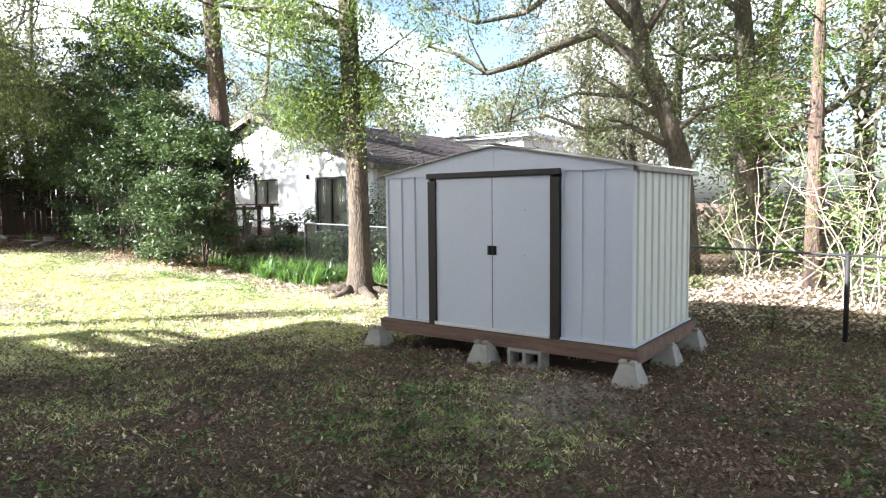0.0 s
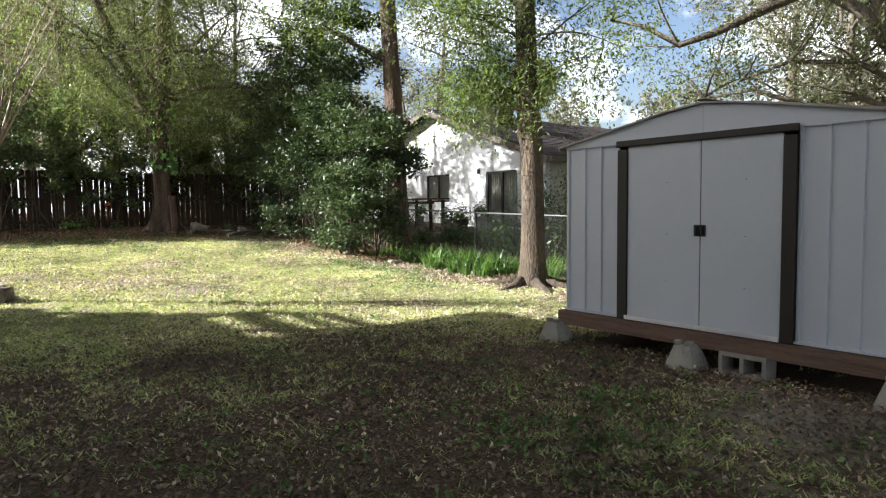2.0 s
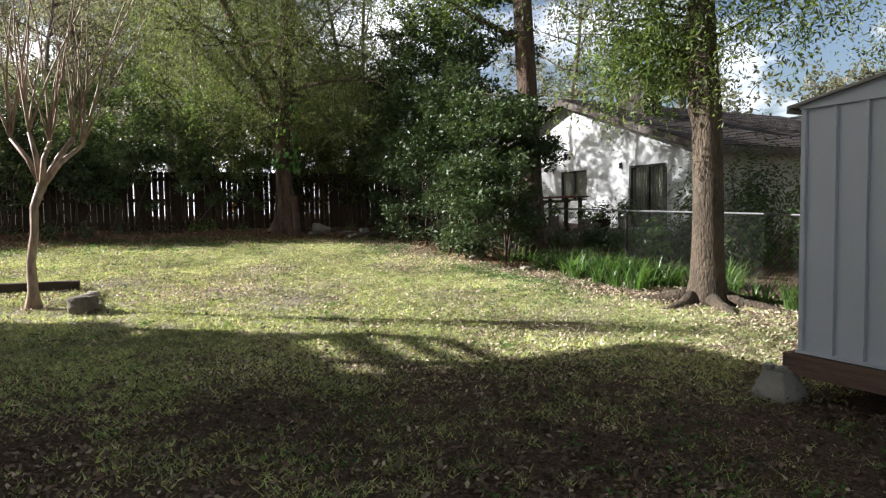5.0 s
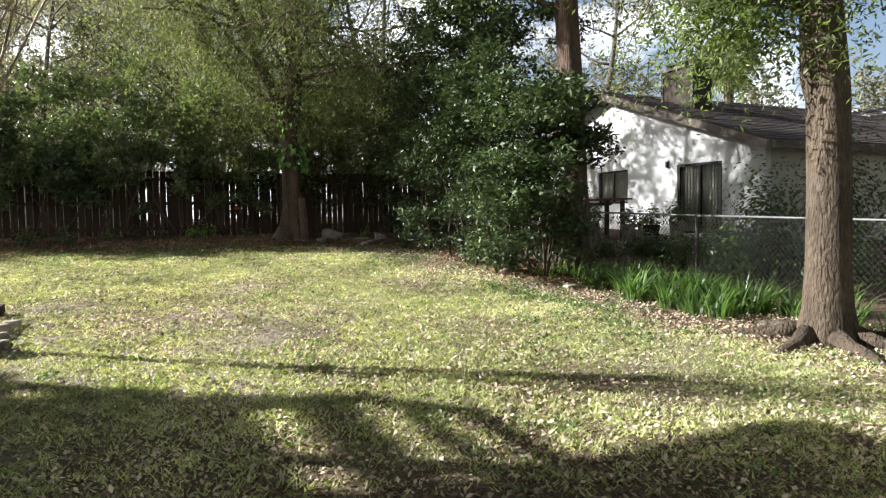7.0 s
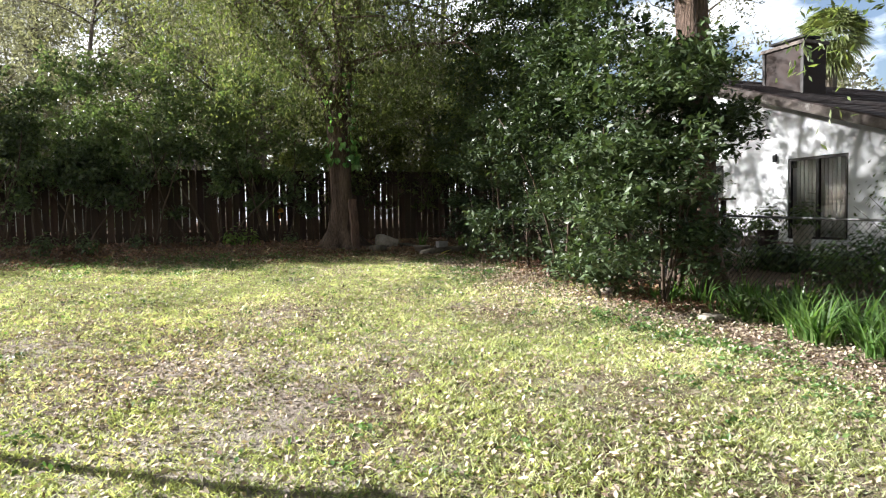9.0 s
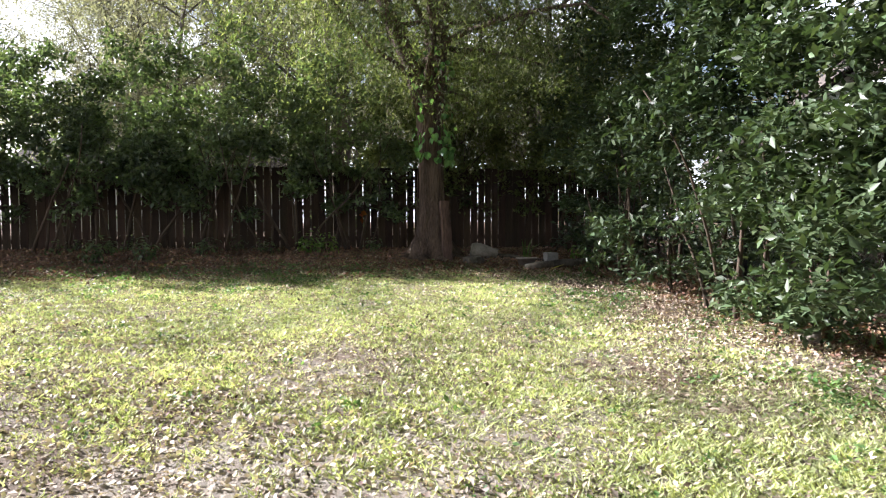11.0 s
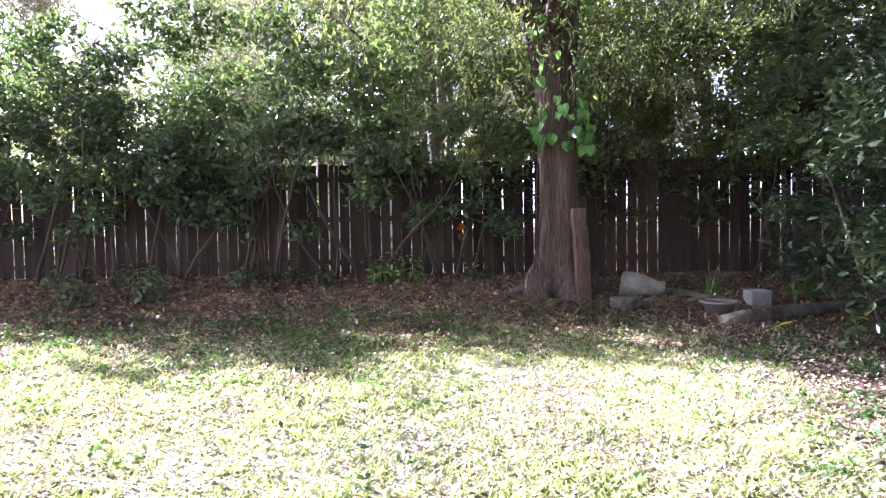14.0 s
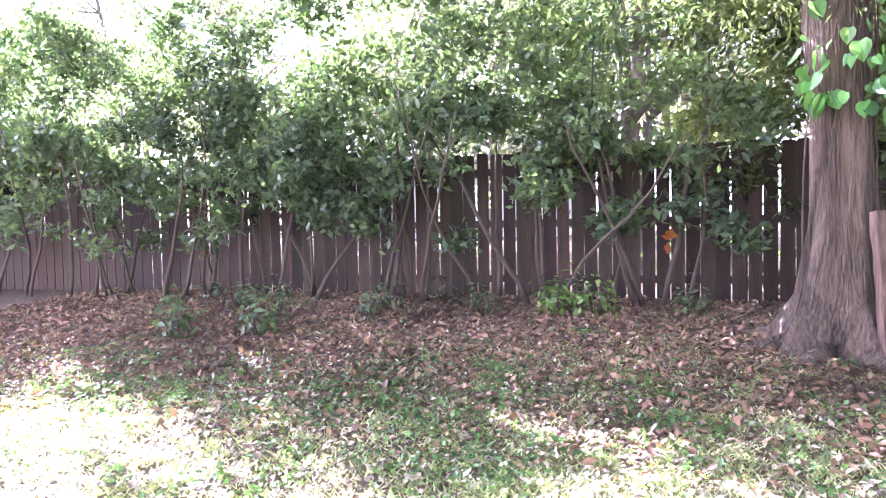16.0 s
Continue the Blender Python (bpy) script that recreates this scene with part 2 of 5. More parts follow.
def ground_material():
    m = bpy.data.materials.new("yard_soil_and_turf")
    m.use_nodes = True
    nt = m.node_tree
    N, L = nt.nodes.new, nt.links.new
    b = nt.nodes["Principled BSDF"]
    b.inputs["Roughness"].default_value = 0.95
    b.inputs["Specular IOR Level"].default_value = 0.2
    tc = N("ShaderNodeTexCoord")

    def noise_tex(sc, detail=5, rough=0.6):
        n = N("ShaderNodeTexNoise")
        n.inputs["Scale"].default_value, n.inputs["Detail"].default_value, n.inputs["Roughness"].default_value = sc, detail, rough
        L(tc.outputs["Object"], n.inputs["Vector"])
        return n.outputs[0]

    def ramp(src, stops):
        r = N("ShaderNodeValToRGB")
        e = r.color_ramp.elements
        e[0].position, e[0].color = stops[0][0], (*stops[0][1], 1)
        e[1].position, e[1].color = stops[-1][0], (*stops[-1][1], 1)
        for p, c in stops[1:-1]:
            e.new(p).color = (*c, 1)
        L(src, r.inputs[0])
        return r.outputs[0]

    grass = ramp(noise_tex(40), [(0.3, (0.13, 0.12, 0.07)), (0.5, (0.28, 0.26, 0.16)), (0.7, (0.44, 0.4, 0.29))])
    litter = ramp(noise_tex(55), [(0.3, (0.05, 0.033, 0.023)), (0.5, (0.15, 0.1, 0.07)), (0.72, (0.3, 0.225, 0.165))])
    sand = ramp(noise_tex(30), [(0.3, (0.26, 0.22, 0.18)), (0.7, (0.46, 0.41, 0.36))])
    at = N("ShaderNodeAttribute")
    at.attribute_name = "cover"
    sep = N("ShaderNodeSeparateColor")
    L(at.outputs["Color"], sep.inputs[0])

    def blend(fac, a, c, wob):
        ad = N("ShaderNodeMath")
        ad.operation = "ADD"
        L(fac, ad.inputs[0])
        L(wob, ad.inputs[1])
        mr = N("ShaderNodeMapRange")
        mr.inputs[1].default_value, mr.inputs[2].default_value = 0.85, 1.1
        L(ad.outputs[0], mr.inputs[0])
        mx = N("ShaderNodeMix")
        mx.data_type = "RGBA"
        L(mr.outputs[0], mx.inputs[0])
        L(a, mx.inputs[6])
        L(c, mx.inputs[7])
        return mx.outputs[2]

    c1 = blend(sep.outputs[0], litter, grass, noise_tex(7, 6, 0.75))
    c2 = blend(sep.outputs[1], c1, sand, noise_tex(4, 6, 0.75))
    L(c2, b.inputs["Base Color"])
    bp = N("ShaderNodeBump")
    bp.inputs["Strength"].default_value, bp.inputs["Distance"].default_value = 0.9, 0.03
    L(noise_tex(50, 6, 0.7), bp.inputs["Height"])
    L(bp.outputs[0], b.inputs["Normal"])
    return m


M_GROUND = ground_material()


# ---- builders ----
def obj(name, verts, faces, mat, smooth=False):
    me = bpy.data.meshes.new(name)
    me.from_pydata([tuple(v) for v in verts], [], faces)
    me.materials.append(mat)
    if smooth:
        me.polygons.foreach_set("use_smooth", [True] * len(me.polygons))
    return new(name, me)


def part(name, bm, mat, parent=None, label="", smooth=False, kind=""):
    """Links a bmesh as one mesh object, under a thing or a part."""
    me = bpy.data.meshes.new(name)
    bm.to_mesh(me)
    bm.free()
    me.materials.append(mat)
    if smooth:
        me.polygons.foreach_set("use_smooth", [True] * len(me.polygons))
    ob = new(name, me)
    if parent:
        ob.parent = parent
        ob.matrix_parent_inverse = Matrix.Translation(-parent.location) if parent.type == "EMPTY" else Matrix()
    return tagged(ob, label, kind=kind)


def thing(name, loc, label, category, group="", kind=""):
    ob = new(name)
    ob.location = loc
    ob.empty_display_size = 0.2
    return tagged(ob, label, category, group, kind)


def box(bm, x0, x1, y0, y1, z0, z1, bevel=0.0):
    v = [bm.verts.new(p) for p in ((x0, y0, z0), (x1, y0, z0), (x1, y1, z0), (x0, y1, z0), (x0, y0, z1), (x1, y0, z1), (x1, y1, z1), (x0, y1, z1))]
    f = [bm.faces.new([v[i] for i in q]) for q in ((0, 3, 2, 1), (4, 5, 6, 7), (0, 1, 5, 4), (1, 2, 6, 5), (2, 3, 7, 6), (3, 0, 4, 7))]
    if bevel:
        edges = {e for q in f for e in q.edges}
        bmesh.ops.bevel(bm, geom=list(edges), offset=bevel, segments=1, affect="EDGES")
    return bm


def boxes(*rows, bevel=0.0):
    bm = bmesh.new()
    for r in rows:
        box(bm, *r, bevel=bevel)
    return bm


def prism(bm, outline, vec):
    """Outline (a list of 3D points, one plane) pushed along vec."""
    vec = Vector(vec)
    a = [bm.verts.new(p) for p in outline]
    b = [bm.verts.new(Vector(p) + vec) for p in outline]
    n = len(a)
    bm.faces.new(a[::-1])
    bm.faces.new(b)
    for i in range(n):
        bm.faces.new((a[i], a[(i + 1) % n], b[(i + 1) % n], b[i]))
    bmesh.ops.recalc_face_normals(bm, faces=bm.faces)
    return bm


def tube(bm, pts, radii, seg=8, wob=0.0, flare=None, seed=0):
    """A tapered limb along pts; wob makes its rings uneven."""
    rng = random.Random(seed)
    pts = [Vector(p) for p in pts]
    rings = []
    for i, (p, r) in enumerate(zip(pts, radii)):
        d = (pts[min(i + 1, len(pts) - 1)] - pts[max(i - 1, 0)]).normalized()
        side = d.orthogonal().normalized() if not rings else None
        if side is None:
            side = (last - d * last.dot(d)).normalized()
        last = side
        up = d.cross(side)
        ring = []
        for k in range(seg):
            a = 2 * math.pi * k / seg
            w = 1 + wob * (noise.noise(Vector((math.cos(a) * 2 + seed, math.sin(a) * 2, i * 0.45))) + 0.4 * noise.noise(Vector((math.cos(a) * 5, math.sin(a) * 5 + seed, i * 0.9))))
            if flare and i < len(flare):
                w += flare[i] * (0.5 + 0.5 * math.cos(a * 5 + seed)) ** 2
            ring.append(bm.verts.new(p + (side * math.cos(a) + up * math.sin(a)) * r * w))
        rings.append(ring)
    for a, b in zip(rings, rings[1:]):
        for k in range(seg):
            bm.faces.new((a[k], a[(k + 1) % seg], b[(k + 1) % seg], b[k]))
    bm.faces.new(rings[0][::-1])
    bm.faces.new(rings[-1])
    return bm


def leaf_mesh(name, P, size, mat, parent=None, label="", ratio=0.45, up=0.5, seed=0, droop=0.0, kind=""):
    """Folded four-cornered leaves at the points P."""
    rng = np.random.default_rng(seed)
    P = np.asarray(P, dtype=float)
    n = len(P)
    nrm = rng.normal(size=(n, 3)) + np.array([0, 0, up * 2])
    nrm /= np.linalg.norm(nrm, axis=1)[:, None]
    d = rng.normal(size=(n, 3)) + np.array([0, 0, -droop * 2])
    d -= nrm * (d * nrm).sum(1)[:, None]
    d /= np.linalg.norm(d, axis=1)[:, None]
    s = np.cross(nrm, d)
    L = (size * rng.uniform(0.6, 1.25, n))[:, None]
    W = L * ratio * 0.5
    base = P
    tip = P + d * L
    l = P + d * L * 0.5 + s * W + nrm * W * 0.35
    r = P + d * L * 0.5 - s * W + nrm * W * 0.35
    V = np.stack([base, l, tip, r], 1).reshape(-1, 3)
    me = bpy.data.meshes.new(name)
    me.vertices.add(4 * n)
    me.vertices.foreach_set("co", V.astype(np.float32).ravel())
    me.loops.add(6 * n)
    idx = (np.arange(n) * 4)[:, None] + np.array([0, 2, 1, 0, 3, 2])
    me.loops.foreach_set("vertex_index", idx.ravel().astype(np.int32))
    me.polygons.add(2 * n)
    me.polygons.foreach_set("loop_start", (np.arange(2 * n) * 3).astype(np.int32))
    me.update(calc_edges=True)
    me.materials.append(mat)
    ob = new(name, me)
    if parent:
        ob.parent = parent
        ob.matrix_parent_inverse = Matrix.Translation(-parent.location)
    return tagged(ob, label, kind=kind)


def big_leaves(name, P, size, mat, parent, label="", seed=0):
    """Heart-shaped hanging leaves with a folded midrib."""
    rng = random.Random(seed)
    V, F = [], []
    shape = [(0, 0), (0.28, -0.06), (0.46, 0.16), (0.44, 0.42), (0.26, 0.72), (0, 1.0), (-0.26, 0.72), (-0.44, 0.42), (-0.46, 0.16), (-0.28, -0.06)]
    for p in P:
        s = size * rng.uniform(0.55, 1.2)
        m = Euler((rng.uniform(-0.7, 0.5), rng.uniform(-0.5, 0.5), rng.uniform(0, 6.28))).to_matrix()
        k = len(V)
        V.append(Vector(p))
        for x, y in shape:
            V.append(Vector(p) + m @ Vector((x * s * 0.95, -abs(x) * s * 0.35 + 0.1 * s * y * y, -y * s)))
        F += [(k, k + 1 + i, k + 1 + (i + 1) % 10) for i in range(10)]
    o = obj(name, V, F, mat)
    o.parent = parent
    o.matrix_parent_inverse = Matrix.Translation(-parent.location)
    return tagged(o, label)


def blobs(rng, centres, radii, per, shell=0.55):
    """Points in uneven clumps, thicker towards their skins."""
    out = []
    for c, r, k in zip(centres, radii, per):
        v = rng.normal(size=(k, 3))
        v /= np.linalg.norm(v, axis=1)[:, None]
        t = rng.uniform(shell, 1.0, k)[:, None] ** 0.7
        out.append(np.array(c) + v * t * np.array(r))
    P = np.concatenate(out)
    n = max(1, len(P) // 9)
    return (P[rng.permutation(len(P))[:n]][:, None, :] + rng.normal(size=(n, 9, 3)) * 0.062).reshape(-1, 3)


def sprays(rng, P, per, spread):
    """Small twig clusters round each of the points."""
    return (P[:, None, :] + rng.normal(size=(len(P), per, 3)) * spread).reshape(-1, 3)


def smoothstep(t):
    t = max(0.0, min(1.0, t))
    return t * t * (3 - 2 * t)


def ground_z(x, y):
    slope = -0.757 - 0.058 * x - 0.011 * y
    flat = -0.385
    k = 0.12
    h = max(k - abs(slope - flat), 0) / k
    z = max(slope, flat) + h * h * k * 0.25
    if z > 0.55:
        z = 0.55 + (z - 0.55) * 0.15
    return min(z, 0.75)


def bumpy(x, y):
    return ground_z(x, y) + 0.02 * noise.noise(Vector((x * 0.9, y * 0.9, 0))) + 0.008 * noise.noise(Vector((x * 4, y * 4, 3)))


# ---- ground ----
def cover(x, y):
    """How much turf and how much bare sand lies here."""
    n = noise.noise(Vector((x * 0.45, y * 0.45, 1.7))) + 0.5 * noise.noise(Vector((x * 1.4, y * 1.4, 5)))
    turf = smoothstep((-5.6 - x) / 2.0) * 0.46
    turf *= 1 - smoothstep((-x - 17.2) / 2.4) * 0.8
    turf *= 1 - smoothstep((y - 7.6 - 0.06 * x) / 1.3) * 0.8
    if x > -6.5:
        turf = 0.04 + 0.2 * smoothstep((-4.6 - x) / 1.5) + 0.08 * math.exp(-((x + 3.2) ** 2 / 1.5 + (y - 4.2) ** 2 / 1.2))
    turf += 0.27 * n
    turf -= 0.22 * math.exp(-((x + 11.6) ** 2 / 4 + (y - 3.0) ** 2 / 2.5))
    bare = 0.12 + 0.35 * noise.noise(Vector((x * 0.6, y * 0.6, 9)))
    bare += 0.22 * smoothstep((-8.0 - x) / 2) * (1 - smoothstep((-x - 17.5) / 1.5))
    bare += 0.38 * math.exp(-((x + 11.0) ** 2 / 6 + (y - 3.2) ** 2 / 3.0)) + 0.35 * math.exp(-((x + 2.6) ** 2 / 1.2 + (y - 5.2) ** 2 / 0.5))
    if y > 9.3:
        turf, bare = 0.1, 0.15
    return max(0, min(1, turf)), max(0, min(1, bare))


def make_ground():
    xs = np.unique(np.round(np.concatenate([np.arange(-24, 3, 0.12), np.linspace(-400, -24, 30), np.linspace(3, 400, 34)]), 3))
    ys = np.unique(np.round(np.concatenate([np.arange(-4, 11, 0.12), np.linspace(-400, -4, 34), np.linspace(11, 400, 34)]), 3))
    verts = [(x, y, bumpy(x, y)) for y in ys for x in xs]
    nx = len(xs)
    faces = [(j * nx + i, j * nx + i + 1, (j + 1) * nx + i + 1, (j + 1) * nx + i) for j in range(len(ys) - 1) for i in range(nx - 1)]
    ob = obj("ground", verts, faces, M_GROUND, True)
    at = ob.data.color_attributes.new("cover", "FLOAT_COLOR", "POINT")
    cols = np.ones((len(verts), 4), dtype=np.float32)
    for i, (x, y, z) in enumerate(verts):
        cols[i, 0], cols[i, 1] = cover(x, y)
    at.data.foreach_set("color", cols.ravel())
    return tagged(ob, "leaf-strewn backyard turf with bare sandy patches", "ground", kind="structure")


make_ground()


# ---- shed ----
SX0, SX1, SY0, SY1 = -5.215, -2.175, 5.84, 7.68
ZB, ZE, ZP = -0.05, 1.665, 1.92
SXM = (SX0 + SX1) / 2


def ribbed(bm, a, b, z0, z1, ribs, depth=0.018, out=(0, -1)):
    """A sheet-metal wall from a to b (plan points), with raised ribs at the distances given."""
    a, b, o = Vector((*a, 0)), Vector((*b, 0)), Vector((*out, 0))
    d = (b - a).normalized()
    n = (b - a).length
    prof = [(0.0, 0.0)]
    for r, w in ribs:
        prof += [(r - w / 2 - 0.006, 0), (r - w / 2, depth), (r + w / 2, depth), (r + w / 2 + 0.006, 0)]
    prof.append((n, 0.0))
    outer = [a + d * s + o * h for s, h in prof]
    inner = [p - o * 0.01 for p in outer]
    f0, f1, g0, g1 = ([bm.verts.new((p.x, p.y, z)) for p in row] for row, z in ((outer, z0), (outer, z1), (inner, z0), (inner, z1)))
    for i in range(len(prof) - 1):
        bm.faces.new((f0[i], f0[i + 1], f1[i + 1], f1[i]))
        bm.faces.new((g0[i + 1], g0[i], g1[i], g1[i + 1]))
        bm.faces.new((f1[i], f1[i + 1], g1[i + 1], g1[i]))
        bm.faces.new((f0[i + 1], f0[i], g0[i], g0[i + 1]))
    bm.faces.new((f0[0], f1[0], g1[0], g0[0]))
    bm.faces.new((f0[-1], g0[-1], g1[-1], f1[-1]))
    bmesh.ops.recalc_face_normals(bm, faces=bm.faces)
    return bm


def make_shed():
    shed = thing("garden_shed", (SXM, SY0 + 0.9, -0.05), "white sheet-metal garden shed with brown trim on a timber deck", "shed")
    d0, d1, d2, d3 = -4.55, -4.445, -3.01, -2.91
    part("wall_panel", ribbed(bmesh.new(), (SX0, SY0), (d0, SY0), ZB, ZE, [(0.02, 0.03), (0.235, 0.022), (0.435, 0.022), (0.655, 0.02)]), M_SHED, shed, "pale ribbed front panel")
    part("wall_panel", ribbed(bmesh.new(), (d3, SY0), (SX1, SY0), ZB, ZE, [(0.02, 0.02), (0.215, 0.022), (0.44, 0.022), (0.715, 0.03)]), M_SHED, shed, "pale ribbed front panel")
    ribs = [(0.10 + 0.205 * i, 0.03) for i in range(9)]
    part("side_wall", ribbed(bmesh.new(), (SX1, SY0), (SX1, SY1), ZB, ZE, ribs, 0.022, (1, 0)), M_SHED_SIDE, shed, "weathered ribbed side panel, toned cream for reflected light")
    part("side_wall", ribbed(bmesh.new(), (SX0, SY0), (SX0, SY1), ZB, ZE, ribs, 0.022, (-1, 0)), M_SHED_SIDE, shed, "weathered ribbed side panel, toned cream for reflected light")
    part("back_wall", ribbed(bmesh.new(), (SX0, SY1), (SX1, SY1), ZB, ZE, [(0.15 + 0.21 * i, 0.03) for i in range(14)], 0.018, (0, 1)), M_SHED, shed)
    # gables: a small fold in the middle
    for y, out in ((SY0 - 0.004, -1), (SY1 + 0.004, 1)):
        bm = bmesh.new()
        prism(bm, [(SX0, y, ZE - 0.035), (SX1, y, ZE - 0.035), (SX1, y, ZE), (SXM + 0.35, y, ZP - 0.055), (SXM, y, ZP - 0.012), (SXM - 0.35, y, ZP - 0.055), (SX0, y, ZE)], (0, 0.02 * out, 0))
        part("gable", bm, M_SHED, shed, "white metal gable end")
    part("gable_seam", boxes((SXM - 0.008, SXM + 0.008, SY0 - 0.028, SY0 - 0.022, ZE - 0.03, ZP - 0.02)), M_SHED, shed)
    # roof: shallow slopes with a raised middle
    for sgn in (-1, 1):
        bm = bmesh.new()
        xe = SXM + sgn * ((SX1 - SX0) / 2 + 0.075)
        xm = SXM + sgn * 0.35
        y = SY0 - 0.06
        prism(bm, [(xe, y, ZE - 0.022), (xm, y, ZP - 0.05), (SXM, y, ZP - 0.008), (SXM, y, ZP + 0.008), (xm, y, ZP - 0.034), (xe, y, ZE - 0.004)], (0, SY1 - SY0 + 0.12, 0))
        part("roof_panel", bm, M_ROOFMETAL, shed, "grey leaf-stained metal roof slope")
        part("eave_trim", boxes((min(xe, xe - sgn * 0.02), max(xe, xe - sgn * 0.02), SY0 - 0.065, SY1 + 0.065, ZE - 0.055, ZE - 0.023), bevel=0.003), M_ROOFMETAL, shed, "dull metal eave trim")
        for i in range(9):
            yy = SY0 + 0.1 + i * 0.205
            bm = bmesh.new()
            prism(bm, [(xe, yy, ZE + 0.0), (xm, yy, ZP - 0.03), (SXM, yy, ZP + 0.01), (SXM, yy, ZP + 0.02), (xm, yy, ZP - 0.018), (xe, yy, ZE + 0.014)], (0, 0.03, 0))
            part("roof_rib", bm, M_ROOFMETAL, shed)
    part("ridge_cap", boxes((SXM - 0.06, SXM + 0.06, SY0 - 0.07, SY1 + 0.07, ZP + 0.021, ZP + 0.03), bevel=0.004), M_ROOFMETAL, shed, "worn metal ridge cap")
    # door surround and sliding leaves
    yb = SY0 - 0.055
    part("door_jamb", boxes((d0, d1, yb, SY0 - 0.002, 0.0 - 0.05, 1.575), bevel=0.004), M_DARKTRIM, shed, "dark brown door jamb")
    part("door_jamb", boxes((d2, d3, yb, SY0 - 0.002, 0.0 - 0.05, 1.575), bevel=0.004), M_DARKTRIM, shed, "dark brown door jamb")
    part("door_header", boxes((d0 - 0.01, d3 + 0.01, yb - 0.012, SY0 - 0.026, 1.602, 1.66), bevel=0.004), M_DARKTRIM, shed, "dark brown door header")
    part("door_track", boxes((d0 + 0.1, d3 - 0.1, yb - 0.015, SY0 - 0.002, -0.048, -0.02), (d0 + 0.1, d3 - 0.1, yb - 0.02, yb - 0.012, -0.048, -0.008)), M_TRACK, shed, "white metal door track")
    xm = -3.70
    for a, b, hx in ((d1 + 0.002, xm - 0.004, xm - 0.028), (xm + 0.004, d2 - 0.002, xm + 0.028)):
        bm = boxes((a, b, SY0 - 0.034, SY0 - 0.018, -0.018, 1.6), bevel=0.003)
        dr = part("door", bm, M_SHED, shed, "white flat sliding door leaf")
        hb = boxes((hx - 0.027, hx + 0.027, SY0 - 0.046, SY0 - 0.036, 0.77, 0.87), (hx - 0.006, hx + 0.006, SY0 - 0.066, SY0 - 0.046, 0.78, 0.86), bevel=0.003)
        h = part("handle", hb, M_BLACK, None, "small black plastic pull handle")
        h.parent = dr
        h.matrix_parent_inverse = Matrix()
        for zz in (0.35, 0.78, 1.25):
            bs = bmesh.new()
            bmesh.ops.create_icosphere(bs, subdivisions=1, radius=0.006, matrix=Matrix.Translation(((a + b) / 2 + 0.05, SY0 - 0.033, zz)))
            sc = part("screw", bs, M_DARKTRIM, None)
            sc.parent = dr
    part("door_gap_seal", boxes((xm - 0.0035, xm + 0.0035, SY0 - 0.03, SY0 - 0.014, -0.018, 1.6)), M_BLACK, shed, "black seal between the doors")
    for rail in ((SX0 - 0.006, d0, SY0 - 0.03, SY0, -0.05, -0.03), (d3, SX1 + 0.006, SY0 - 0.03, SY0, -0.05, -0.03), (SX1 + 0.001, SX1 + 0.03, SY0 - 0.03, SY1, -0.05, -0.03)):
        part("base_rail", boxes(rail), M_SHED, shed, "white metal base rail")
    # interior back so that the box is closed
    part("floor_board", boxes((SX0 + 0.01, SX1 - 0.01, SY0 + 0.01, SY1 - 0.01, -0.058, -0.038)), M_DARKWOOD, shed)
    return shed


def make_deck():
    deck = thing("shed_deck", (SXM, SY0 + 0.9, -0.2), "reddish-brown timber deck frame carrying the shed", "deck frame")
    x0, x1, y0, y1 = SX0 - 0.085, SX1 + 0.07, SY0 - 0.055, SY1 + 0.06
    part("front_beam", boxes((x0, x1, y0, y0 + 0.04, -0.205, -0.06), bevel=0.004), M_DECK, deck, "reddish-brown front beam")
    part("back_beam", boxes((x0, x1, y1 - 0.04, y1, -0.205, -0.06), bevel=0.004), M_DECK, deck)
    part("side_beam", boxes((x1 - 0.04, x1, y0 + 0.042, y1 - 0.042, -0.205, -0.06), bevel=0.004), M_DECK, deck)
    part("side_beam", boxes((x0, x0 + 0.04, y0 + 0.042, y1 - 0.042, -0.205, -0.06), bevel=0.004), M_DECK, deck)
    for i in range(1, 8):
        x = x0 + (x1 - x0) * i / 8
        part("joist", boxes((x - 0.02, x + 0.02, y0 + 0.042, y1 - 0.042, -0.2, -0.065)), M_DARKWOOD, deck)
    part("deck_board", boxes((x0 + 0.042, x1 - 0.042, y0 + 0.042, y1 - 0.042, -0.064, -0.059)), M_DARKWOOD, deck)


